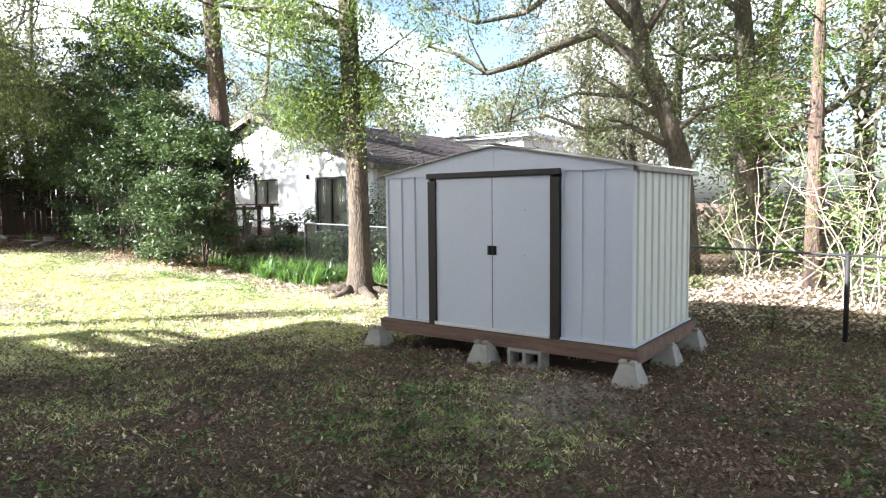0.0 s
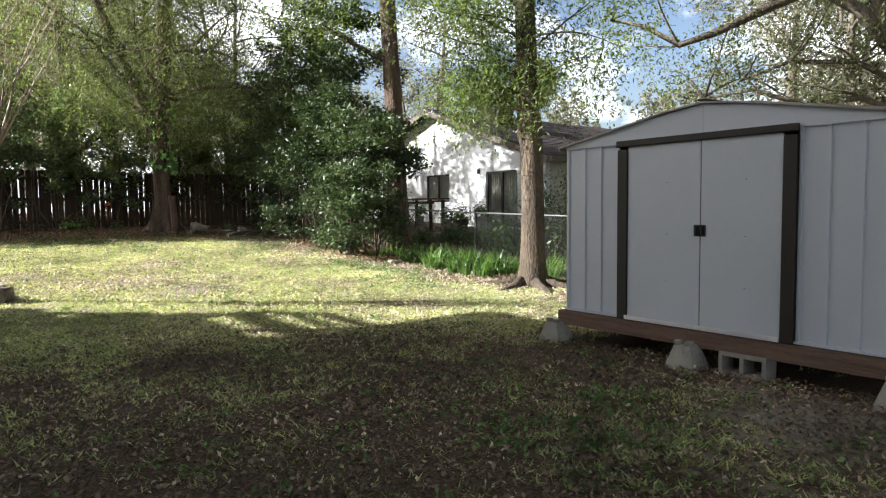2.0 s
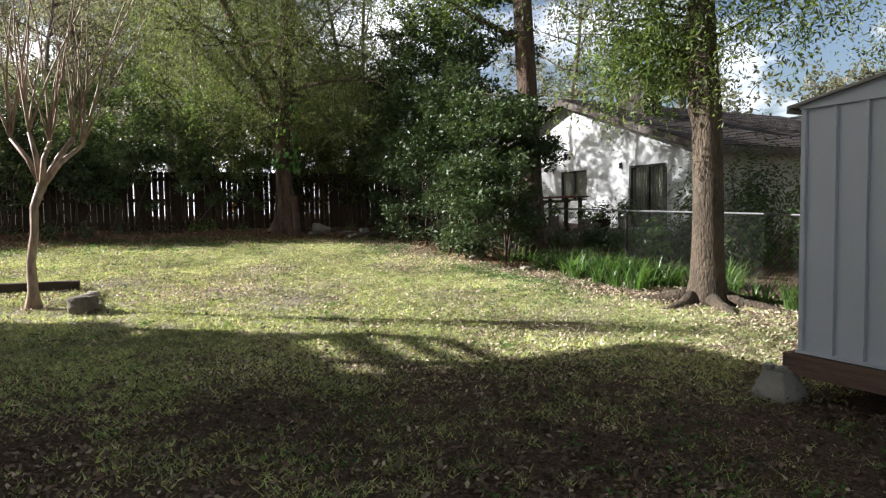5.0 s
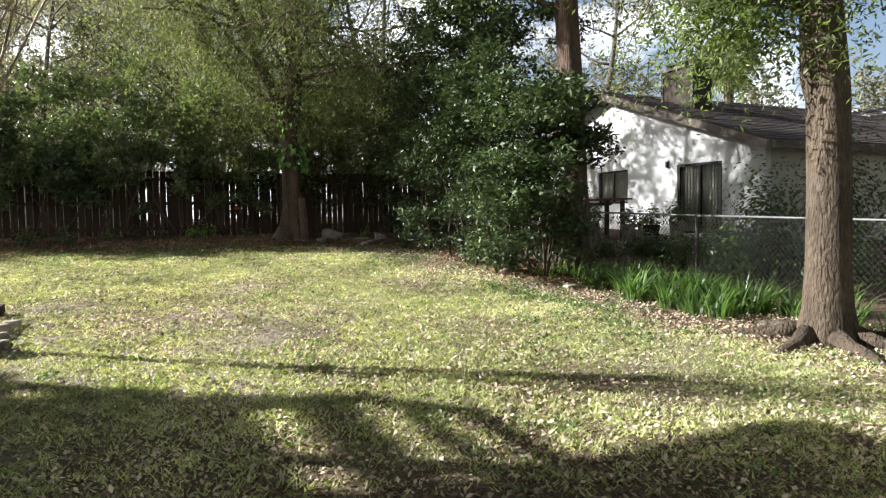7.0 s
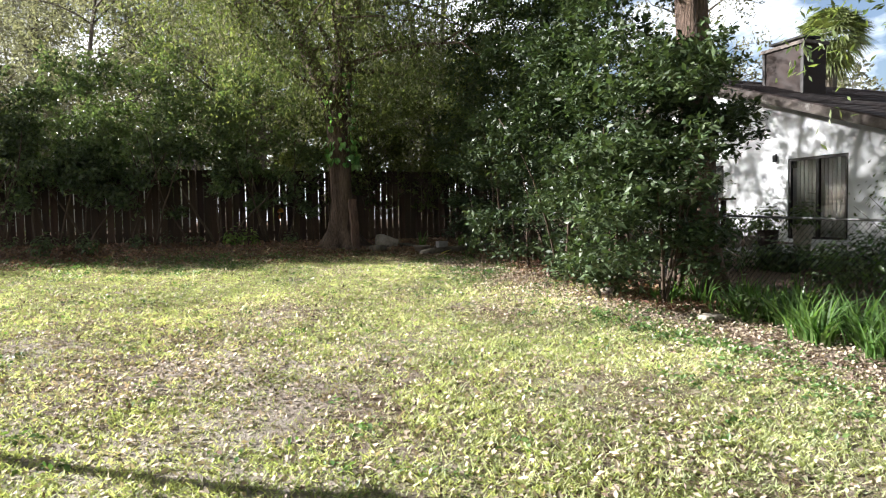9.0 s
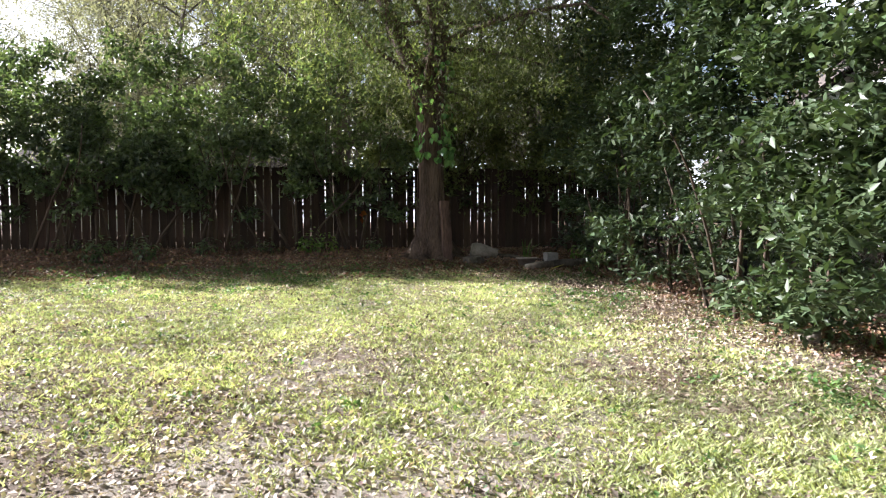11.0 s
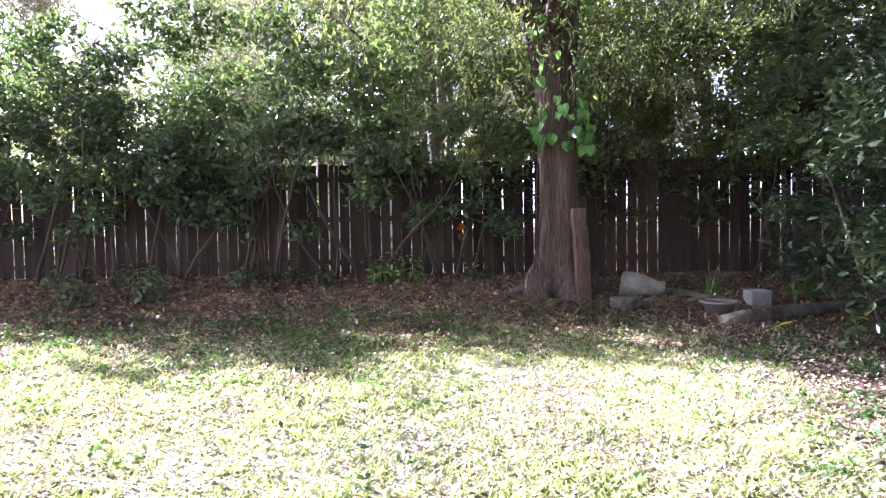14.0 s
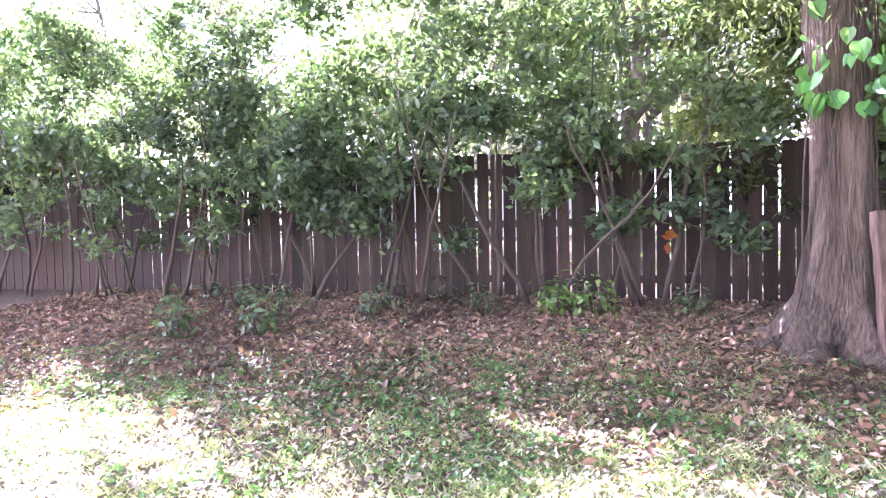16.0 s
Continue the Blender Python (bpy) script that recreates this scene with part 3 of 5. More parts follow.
def make_pier(x, y, turn=0.0):
    """A concrete deck pier: a blunt pyramid with a slot across its top."""
    z = ground_z(x, y) - 0.02
    h = -0.207 - z + 0.03
    t = thing("deck_pier", (x, y, z), "weathered grey concrete deck pier block under the shed frame", "concrete block", "deck piers")
    bm = bmesh.new()
    b, m, s = 0.135, 0.078, 0.02
    rows = [(b, 0), (b, 0.045), (m, h - 0.002)]
    rings = [[bm.verts.new((x + sx * w, y + sy * w, z + zz)) for sx, sy in ((-1, -1), (1, -1), (1, 1), (-1, 1))] for w, zz in rows]
    bm.faces.new(rings[0][::-1])
    for a, c in zip(rings, rings[1:]):
        for k in range(4):
            bm.faces.new((a[k], a[(k + 1) % 4], c[(k + 1) % 4], c[k]))
    bm.faces.new(rings[-1])
    bmesh.ops.bevel(bm, geom=list(bm.edges), offset=0.008, segments=1, affect="EDGES")
    part("block", bm, M_CONCRETE, t)
    for sx in (-1, 1):
        lug = boxes(*[(x + sx * 0.05 - 0.032, x + sx * 0.05 + 0.032, y + sy * 0.05 - 0.032, y + sy * 0.05 + 0.032, z + h - 0.004, z + h + 0.035) for sy in (-1,)], bevel=0.008)
        part("lug", lug, M_CONCRETE, t)
    return t


make_shed()
make_deck()
for x, y in ((-5.3, 5.76), (-3.77, 5.74), (-2.17, 5.76), (-2.13, 6.75), (-2.12, 7.66), (-5.24, 6.75), (-5.24, 7.66), (-3.7, 6.8), (-3.7, 7.66)):
    make_pier(x, y)


def make_cmu():
    x0, x1, y0, y1 = -3.49, -3.095, 5.76, 5.95
    z0 = ground_z(-3.3, 5.8) - 0.005
    t = thing("concrete_block", ((x0 + x1) / 2, y0, z0), "hollow two-cell concrete block lying on its side under the shed beam", "concrete block")
    z1, w = z0 + 0.194, 0.032
    xm = (x0 + x1) / 2
    part("shell", boxes((x0, x1, y0, y1, z0, z0 + w), (x0, x1, y0, y1, z1 - w, z1), (x0, x0 + w, y0, y1, z0 + w, z1 - w), (x1 - w, x1, y0, y1, z0 + w, z1 - w), (xm - w / 2, xm + w / 2, y0, y1, z0 + w, z1 - w)), M_CONCRETE, t)


make_cmu()

# ---- wooden fence ----
FX = -22.87


def make_fence():
    f = thing("wooden_fence", (FX, 3, 0.4), "dark weathered picket fence with light showing between boards", "fence")
    zt = 2.27
    for z in (0.75, 1.42, 2.05):
        part("rail", boxes((FX - 0.06, FX - 0.022, -9.0, 11.6, z - 0.045, z + 0.045)), M_FENCE, f)
    for y in np.arange(-8.8, 10.7, 2.4):
        part("post", boxes((FX - 0.155, FX - 0.065, y - 0.045, y + 0.045, 0.2, zt - 0.05)), M_FENCE, f)
    meshes = []
    for k in range(6):
        bm = bmesh.new()
        w, h = 0.0695 + 0.0015 * k, zt - 0.38 + random.uniform(-0.01, 0.01)
        c = 0.02
        prism(bm, [(0, -w, 0), (0, w, 0), (0, w, h - c), (0, w - c, h), (0, -w + c, h), (0, -w, h - c)], (-0.018, 0, 0))
        me = bpy.data.meshes.new("picket")
        bm.to_mesh(me)
        bm.free()
        me.materials.append(M_FENCE)
        meshes.append(me)
    y, i = -8.9, 0
    while y < 11.6:
        ob = new("picket", meshes[i % 6])
        ob.location = (FX + random.uniform(-0.003, 0.003), y, 0.38 + random.uniform(-0.012, 0.012))
        ob.rotation_euler = (radians(random.uniform(-0.5, 0.5)), 0, radians(random.uniform(-1.2, 1.2)))
        ob.parent = f
        ob.matrix_parent_inverse = Matrix.Translation(-f.location)
        y += 0.159 + random.uniform(-0.004, 0.006)
        i += 1
    return f


make_fence()

# ---- chain-link fence ----
def fence_line(x):
    return 9.83 - (x + 11.2) * 0.086


def make_chainlink():
    f = thing("chain_link_fence", (-11.2, 9.83, -0.2), "tarnished chain-link fence with steel top rail behind strap leaves", "fence")
    top = lambda x: float(np.interp(x, [-22.6, -14.6, -11.2, -8.0, -5.6, -0.7, 10], [1.1, 1.02, 0.93, 0.86, 0.78, 0.66, 0.66]))
    xs = [-22.6, -20.3, -17.8, -14.6, -11.2, -5.6, -0.7, 2.6, 6, 9.4]
    for i, (a, b) in enumerate(zip(xs, xs[1:])):
        n = 4
        pts = [(a + (b - a) * k / n, fence_line(a + (b - a) * k / n), top(a + (b - a) * k / n)) for k in range(n + 1)]
        part("top_rail", tube(bmesh.new(), pts, [0.016] * (n + 1), 7), M_GALV if -17 < a < -5 else M_FENCEDARK, f, "", True)
    for x in xs:
        z0 = ground_z(x, 9.8)
        pst = part("post", tube(bmesh.new(), [(x, fence_line(x), z0 - 0.1), (x, fence_line(x), top(x) + 0.02)], [0.028, 0.028], 8), M_FENCEDARK, f, "dark steel post", True)
        bm = bmesh.new()
        bmesh.ops.create_icosphere(bm, subdivisions=1, radius=0.036, matrix=Matrix.Translation((x, fence_line(x), top(x) + 0.03)))
        cp = part("post_cap", bm, M_FENCEDARK, None)
        cp.parent = pst
    V, F = [], []
    s, h, w = 0.075, 1.1, 0.0018
    for sgn in (-1, 1):
        x = -22.6
        while x < 6:
            xa, xb = (x, x + h) if sgn > 0 else (x + h, x)
            za, zb = top(xa) - 1.13, top(xb) - 0.02
            a, b = Vector((xa, fence_line(xa), za)), Vector((xb, fence_line(xb), zb))
            k = len(V)
            off = [(-w, 0, w), (w, 0, w), (0, w * 1.5, -w)]
            V += [a + Vector(o) for o in off] + [b + Vector(o) for o in off]
            F += [(k, k + 1, k + 4, k + 3), (k + 1, k + 2, k + 5, k + 4), (k + 2, k, k + 3, k + 5)]
            x += s
    m = obj("wire_mesh", V, F, M_FENCEDARK)
    m.parent = f
    m.matrix_parent_inverse = Matrix.Translation(-f.location)
    tagged(m, "diamond wire mesh")


make_chainlink()


# ---- neighbour's house ----
def make_house():
    hx0, hx1, y0, y1 = -29.5, -16.68, 18.1, 31.0
    zb, ze, px, pz = 0.0, 2.87, -23.4, 5.22
    slope = (pz - ze) / (hx1 - px)
    h = thing("house", (-22, 24, 0), "white stucco single-storey house with low gable roof and brown chimney", "house")
    zroof = lambda x: pz - abs(x - px) * slope
    th = 0.2
    cols = [(hx0, -23.9), (-23.9, -22.27), (-22.27, -19.93), (-19.93, -18.15), (-18.15, hx1)]
    for i, (a, b) in enumerate(cols):
        for z0, z1 in {1: [(zb, 1.3), (2.5, None)], 3: [(zb, 0.3), (2.48, None)]}.get(i, [(zb, None)]):
            bm = bmesh.new()
            if z1 is None:
                peak = [(px, y0, pz)] if a < px < b else []
                prism(bm, [(a, y0, z0), (b, y0, z0), (b, y0, zroof(b))] + peak + [(a, y0, zroof(a))], (0, th, 0))
            else:
                box(bm, a, b, y0, y0 + th, z0, z1)
            part("wall", bm, M_STUCCO, h, "white stucco gable wall")
    # side and back walls get the stucco with shade in its colour
    part("side_wall", boxes((hx1 - th, hx1 - 0.002, y0 + th, y1, zb, ze - 0.02)), M_STUCCO_SHADE, h, "side wall in creamier stucco, coloured darker for shade")
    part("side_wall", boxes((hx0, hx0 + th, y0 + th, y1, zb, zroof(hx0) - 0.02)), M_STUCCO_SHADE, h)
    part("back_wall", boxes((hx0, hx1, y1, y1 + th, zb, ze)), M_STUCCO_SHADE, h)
    # roof slopes with overhang
    yo = 17.62
    for xe in (hx1 + 0.45, hx0 - 0.4):
        bm = bmesh.new()
        prism(bm, [(xe, yo, zroof(xe) + 0.03), (px, yo, pz + 0.03), (px, yo, pz + 0.19), (xe, yo, zroof(xe) + 0.19)], (0, y1 - yo + 0.5, 0))
        part("roof", bm, M_SHINGLE, h, "dark brown shingle slope littered with leaves")
        bm = bmesh.new()
        prism(bm, [(xe, yo - 0.002, zroof(xe) - 0.09), (px, yo - 0.002, pz - 0.09), (px, yo - 0.002, pz + 0.15), (xe, yo - 0.002, zroof(xe) + 0.15)], (0, -0.035, 0))
        part("barge_board", bm, M_FASCIA, h, "weathered brown barge board")
        s = 1 if xe > px else -1
        part("eave_fascia", boxes((min(xe, xe + s * 0.03), max(xe, xe + s * 0.03), yo, y1 + 0.5, zroof(xe) - 0.05, zroof(xe) + 0.17)), M_FASCIA, h)
        # courses of shingles
        n = 26
        V, F = [], []
        for k in range(n):
            t0, t1 = k / n, (k + 1) / n
            yy = yo
            while yy < y1 + 0.4:
                ln = random.uniform(0.8, 1.4)
                xa, xb = px + (xe - px) * t0, px + (xe - px) * t1
                lift = random.uniform(0.01, 0.028)
                za, zb_ = pz - abs(xa - px) * slope + 0.192, pz - abs(xb - px) * slope + 0.192 + lift
                q = len(V)
                ye = min(yy + ln - 0.006, y1 + 0.5)
                V += [(xa, yy, za), (xa, ye, za), (xb, ye, zb_), (xb, yy, zb_), (xb, ye, zb_ - lift), (xb, yy, zb_ - lift)]
                F += [(q, q + 1, q + 2, q + 3), (q + 3, q + 2, q + 4, q + 5)]
                yy += ln
        sh = obj("shingles", V, F, M_SHINGLE)
        sh.parent = h
        sh.matrix_parent_inverse = Matrix.Translation(-h.location)
        tagged(sh, "", kind="stuff")
    # chimney
    cz = 4.45
    ch = part("chimney", boxes((-22.3, -20.85, 19.7, 20.6, cz - 0.6, 5.98)), M_CHIM, h, "boxy brown wooden chimney chase")
    for nm, bx, mt, lb in (("chimney_cap", [(-22.36, -20.79, 19.64, 20.66, 5.98, 6.08)], M_FASCIA, "dark flat chimney cap"), ("flue_cap", [(-22.2, -20.95, 19.8, 20.5, 6.2, 6.26), (-22.1, -22.05, 19.9, 19.95, 6.08, 6.2), (-21.05, -21.0, 19.9, 19.95, 6.08, 6.2), (-22.1, -22.05, 20.3, 20.35, 6.08, 6.2), (-21.05, -21.0, 20.3, 20.35, 6.08, 6.2)], M_FENCEDARK, "rusty flat flue cover on legs"),
                           ("corner_board", [(-22.32, -22.22, 19.675, 19.698, 4.2, 5.98)], M_DARKTRIM, ""), ("corner_board", [(-20.93, -20.83, 19.675, 19.698, 4.2, 5.98)], M_DARKTRIM, "")):
        c = part(nm, boxes(*bx), mt, None, lb)
        c.parent = ch
    # patio door
    dz0, dz1 = 0.3, 2.48
    dr = part("patio_door", boxes((-19.93, -19.86, y0 + 0.03, y0 + 0.12, dz0, dz1), (-18.22, -18.15, y0 + 0.03, y0 + 0.12, dz0, dz1), (-19.86, -18.22, y0 + 0.03, y0 + 0.12, dz1 - 0.07, dz1), (-19.86, -18.22, y0 + 0.03, y0 + 0.12, dz0, dz0 + 0.06), (-19.08, -19.0, y0 + 0.03, y0 + 0.12, dz0 + 0.06, dz1 - 0.07)), M_DARKTRIM, h, "dark framed sliding glass patio door")
    for a, b in ((-19.86, -19.08), (-19.0, -18.22)):
        p = part("pane", boxes((a, b, y0 + 0.07, y0 + 0.078, dz0 + 0.06, dz1 - 0.07)), M_GLASS, None)
        p.parent = dr
    c = part("curtain", ribbed(bmesh.new(), (-19.85, y0 + 0.25), (-18.25, y0 + 0.25), dz0, dz1 - 0.05, [(0.1 + i * 0.12, 0.05) for i in range(13)], 0.03), M_CURTAIN, h, "pale curtain behind the glass")
    wz0, wz1 = 1.3, 2.5
    wd = part("window", boxes((-23.9, -23.83, y0 + 0.03, y0 + 0.1, wz0, wz1), (-22.34, -22.27, y0 + 0.03, y0 + 0.1, wz0, wz1), (-23.83, -22.34, y0 + 0.03, y0 + 0.1, wz1 - 0.07, wz1), (-23.83, -22.34, y0 + 0.03, y0 + 0.1, wz0, wz0 + 0.07), (-23.12, -23.05, y0 + 0.03, y0 + 0.1, wz0, wz1)), M_DARKTRIM, h, "dark framed window")
    for a, b in ((-23.83, -23.12), (-23.05, -22.34)):
        p = part("pane", boxes((a, b, y0 + 0.06, y0 + 0.066, wz0 + 0.07, wz1 - 0.07)), M_GLASS, None)
        p.parent = wd
    part("window_blind", boxes((-23.83, -22.34, y0 + 0.15, y0 + 0.17, wz0, wz1)), M_CURTAIN, h)
    lm = part("wall_lamp", boxes((-20.36, -20.27, y0 - 0.1, y0 - 0.01, 2.42, 2.62), (-20.34, -20.29, y0 - 0.012, y0, 2.5, 2.66), bevel=0.01), M_BLACK, h, "small black outdoor wall lamp")
    return h


make_house()


def make_white_building():
    h = thing("far_building", (-18, 36, 0), "taller white flat-roofed building behind the stucco house", "building")
    part("wall", boxes((-25, -19.2, 34.2, 44, 0, 5.35)), M_STUCCO, h, "white rendered wall")
    part("roof", boxes((-25.6, -18.6, 33.7, 44.5, 5.36, 5.62)), M_WHITE, h, "white roof fascia")
    part("gutter", boxes((-25.6, -18.6, 33.6, 33.7, 5.5, 5.62)), M_GALV, h)


make_white_building()


# ---- unseen house behind the walk, added to cast shade on the yard ----
def make_near_house():
    h = thing("unseen_shade_house", (-5, -8, 0), "unseen plain two-storey house, shaped to shade the yard", "house")
    part("wall", boxes((-12.4, 9, -14, -4.9, -0.5, 8.6)), M_STUCCO, h, "white rendered wall")
    for x, y in ((-11.0, -1.9), (-10.5, -1.9)):
        part("porch_post", boxes((x - 0.06, x + 0.06, y - 0.06, y + 0.06, -0.4, 4.4)), M_FASCIA, h)
    # slabs, rafters and fillers are laid out to give the shade its outline
    part("porch_shade_slab", boxes((-12.1, -10.4, -4.88, -1.75, 4.41, 4.6), bevel=0.01), M_FASCIA, h)
    for x0, x1, y1 in ((-14.3, -12.42, -5.31), (-15.1, -14.31, -6.3)):
        part("lean_to_shade_slab", boxes((x0, x1, -8.0, y1, 4.41, 4.6), bevel=0.01), M_FASCIA, h)
    for x0, y0, y1 in ((-14.1, -5.3, -4.93), (-13.85, -4.64, -4.3), (-13.6, -4.05, -3.93), (-13.25, -3.72, -3.56)):
        part("rafter", boxes((x0, -12.12, y0, y1, 4.55, 4.6)), M_FASCIA, h)
    for x0, x1, y0, y1 in ((-13.95, -13.65, -4.92, -4.65), (-13.75, -13.55, -4.29, -4.06), (-13.4, -13.2, -3.92, -3.73)):
        part("rafter_shade_filler", boxes((x0, x1, y0, y1, 4.55, 4.6)), M_FASCIA, h)
    part("beam_post", boxes((-14.28, -14.13, -5.5, -5.35, -0.3, 4.4)), M_FASCIA, h)


make_near_house()


# ---- trees and shrubs ----
def limb_path(rng, start, direction, length, steps, wander=0.25, lift=0.0, sag=0.0):
    p, d = Vector(start), Vector(direction).normalized()
    pts = [p.copy()]
    for i in range(steps):
        d = (d + Vector((rng.uniform(-1, 1), rng.uniform(-1, 1), rng.uniform(-1, 1))) * wander + Vector((0, 0, lift - sag * i / steps))).normalized()
        p = p + d * (length / steps)
        pts.append(p.copy())
    return pts


def taper(r0, r1, n):
    return [r0 + (r1 - r0) * i / (n - 1) for i in range(n)]


def branches(bm, rng, trunk, radii, n, reach, lo=0.4, r=0.07, lift=0.1, twigs=3, seg=6, wander=0.3, fine=None):
    """Limbs off the upper part of a trunk; returns the points where leaves grow."""
    tips = []
    for i in range(n):
        k = min(len(trunk) - 2, int(len(trunk) * (lo + (1 - lo) * (i + rng.random()) / n)))
        a = rng.uniform(0, 2 * math.pi)
        d = (math.cos(a), math.sin(a), rng.uniform(0.1, 0.8))
        L = reach * rng.uniform(0.6, 1.1)
        pts = limb_path(rng, trunk[k], d, L, 6, wander, lift)
        tube(bm, pts, taper(min(r, radii[k] * 0.6), 0.012, 7), seg, seed=i)
        tips += pts[2:]
        for j in range(twigs):
            q = pts[rng.randint(2, 6)]
            sub = limb_path(rng, q, (rng.uniform(-1, 1), rng.uniform(-1, 1), rng.uniform(-0.2, 0.8)), L * 0.45, 4, wander)
            tube(fine or bm, sub, taper(r * 0.35, 0.006, 5), 4, seed=j)
            tips += sub[1:]
    return tips


def crown_points(tips, seed, per, spread, hang=0.0):
    rng = np.random.default_rng(seed)
    P = np.array([tuple(t) for t in tips])
    k = max(1, per // 10)
    Q = (P[:, None, :] + rng.normal(size=(len(P), k, 3)) * np.array([spread, spread, spread * 0.75]))
    if hang:
        Q[:, :, 2] -= rng.exponential(hang, (len(P), k))
    Q = Q.reshape(-1, 1, 3) + rng.normal(size=(len(P) * k, 10, 3)) * np.array([0.075, 0.075, 0.11]) * (1 + spread)
    return Q.reshape(-1, 3)


def hanging(name, tips, seed, per, length, mat, parent, size=0.12, label=""):
    """Strands that hang down from limbs, of small narrow pieces."""
    rng = np.random.default_rng(seed)
    P = np.array([tuple(t) for t in tips])
    k = 14
    A = P[rng.integers(0, len(P), len(P) * per)] + rng.normal(size=(len(P) * per, 3)) * 0.25
    L = length * rng.uniform(0.3, 1.2, len(A))
    T = rng.uniform(0, 1, (len(A), k))
    Q = A[:, None, :] + rng.normal(size=(len(A), k, 3)) * 0.035
    Q[:, :, 2] -= T * L[:, None]
    return leaf_mesh(name, Q.reshape(-1, 3), size, mat, parent, label, ratio=0.22, up=0, seed=seed, droop=1.5)


def yard_tree():
    """The pale mottled tree by the chain-link fence."""
    ox, oy = -8.5, 8.78
    rng = random.Random(11)
    t = thing("laurel_oak", (ox, oy, -0.36), "tall laurel oak with mottled trunk and flared roots by the fence", "tree")
    pts = [(ox +0.00, oy +0.00, -0.5), (ox +0.00, oy +0.00, -0.25), (ox +0.00, oy +0.00, 0.0), (ox +0.00, oy +0.00, 0.4), (ox +0.00, oy +0.00, 1.2), (ox -0.04, oy +0.00, 2.1), (ox -0.08, oy +0.00, 2.3), (ox -0.15, oy +0.02, 3.2), (ox -0.24, oy +0.05, 4.6), (ox -0.30, oy +0.10, 6.2), (ox -0.48, oy +0.20, 8.5), (ox -0.58, oy +0.30, 11), (ox -0.68, oy +0.30, 13)]
    rad = [0.31, 0.27, 0.23, 0.205, 0.195, 0.19, 0.215, 0.19, 0.18, 0.18, 0.16, 0.13, 0.07]
    bm = tube(bmesh.new(), pts, rad, 20, 0.1, flare=[0.3, 0.15, 0.04], seed=3)
    for a in range(7):
        ang = a * 0.9 + 0.3
        d = Vector((math.cos(ang), math.sin(ang), 0))
        p0 = Vector((ox, oy, -0.15)) + d * 0.25
        rt = []
        for k in range(6):
            q = p0 + d * (0.22 * k) + Vector((-d.y, d.x, 0)) * math.sin(a + k * 0.8) * 0.06
            q.z = bumpy(q.x, q.y) + 0.06 - 0.022 * k + (0.05 if k == 0 else 0)
            rt.append(q)
        part("root", tube(bmesh.new(), rt, taper(0.1, 0.02, 6), 7, 0.2, seed=a), M_BARK_GREY, t, "", True)
    tips = []
    tr = [Vector(p) for p in pts]
    fine = bmesh.new()
    tips += branches(fine, rng, tr, rad, 22, 3.4, 0.66, 0.08, 0.08, 4)
    part("limb_work", fine, M_BARK_GREY, t, "", True, "stuff")
    part("trunk", bm, M_BARK_GREY, t, "mottled grey-brown trunk with roots", True)
    b2 = bmesh.new()
    low = []
    for z, a, L in ((2.7, 3.7, 1.5), (3.0, 3.9, 1.8), (3.3, 3.6, 2.1), (2.9, 4.1, 1.3), (3.6, 3.9, 2.3), (3.9, 3.7, 2.4), (3.2, 0.8, 1.3), (3.7, 0.5, 1.8), (3.1, 2.6, 1.6), (3.5, -2.4, 1.5), (3.3, 3.3, 1.5), (3.9, 0.2, 1.7), (4.4, 2.9, 2.0), (4.8, -1.9, 2.0), (5.2, 0.6, 2.2), (4.1, 4.4, 1.4), (5.6, 2.2, 2.2), (3.0, 4.2, 1.2), (4.6, -0.7, 1.5), (5.6, 0.1, 3.2), (5.1, 0.5, 2.8), (6.2, 0.3, 3.6), (6.0, -0.4, 3.0), (5.8, 2.9, 3.0), (6.4, 2.4, 3.2)):
        p = limb_path(rng, (ox - 0.15, oy, z), (math.cos(a), math.sin(a), 0.55), L, 6, 0.28, -0.02)
        tube(b2, p, taper(0.025, 0.005, 7), 5)
        low += p[2:]
        for j in range(3):
            q = limb_path(rng, p[rng.randint(1, 5)], (rng.uniform(-1, 1), rng.uniform(-1, 1), rng.uniform(-0.5, 0.6)), L * 0.5, 4, 0.3)
            tube(b2, q, taper(0.01, 0.003, 5), 4)
            low += q[1:]
    part("side_branch_work", b2, M_TWIG, t, "", True, "stuff")
    leaf_mesh("crown", crown_points(tips, 5, 150, 0.36, 0.12), 0.095, M_LEAF_OAK, t, "fine light-green crown", seed=5, ratio=0.35)
    leaf_mesh("side_foliage", crown_points(low, 6, 75, 0.17, 0.2), 0.09, M_LEAF_OAK, t, "light green side sprays on the trunk", seed=6, ratio=0.3, droop=0.6)


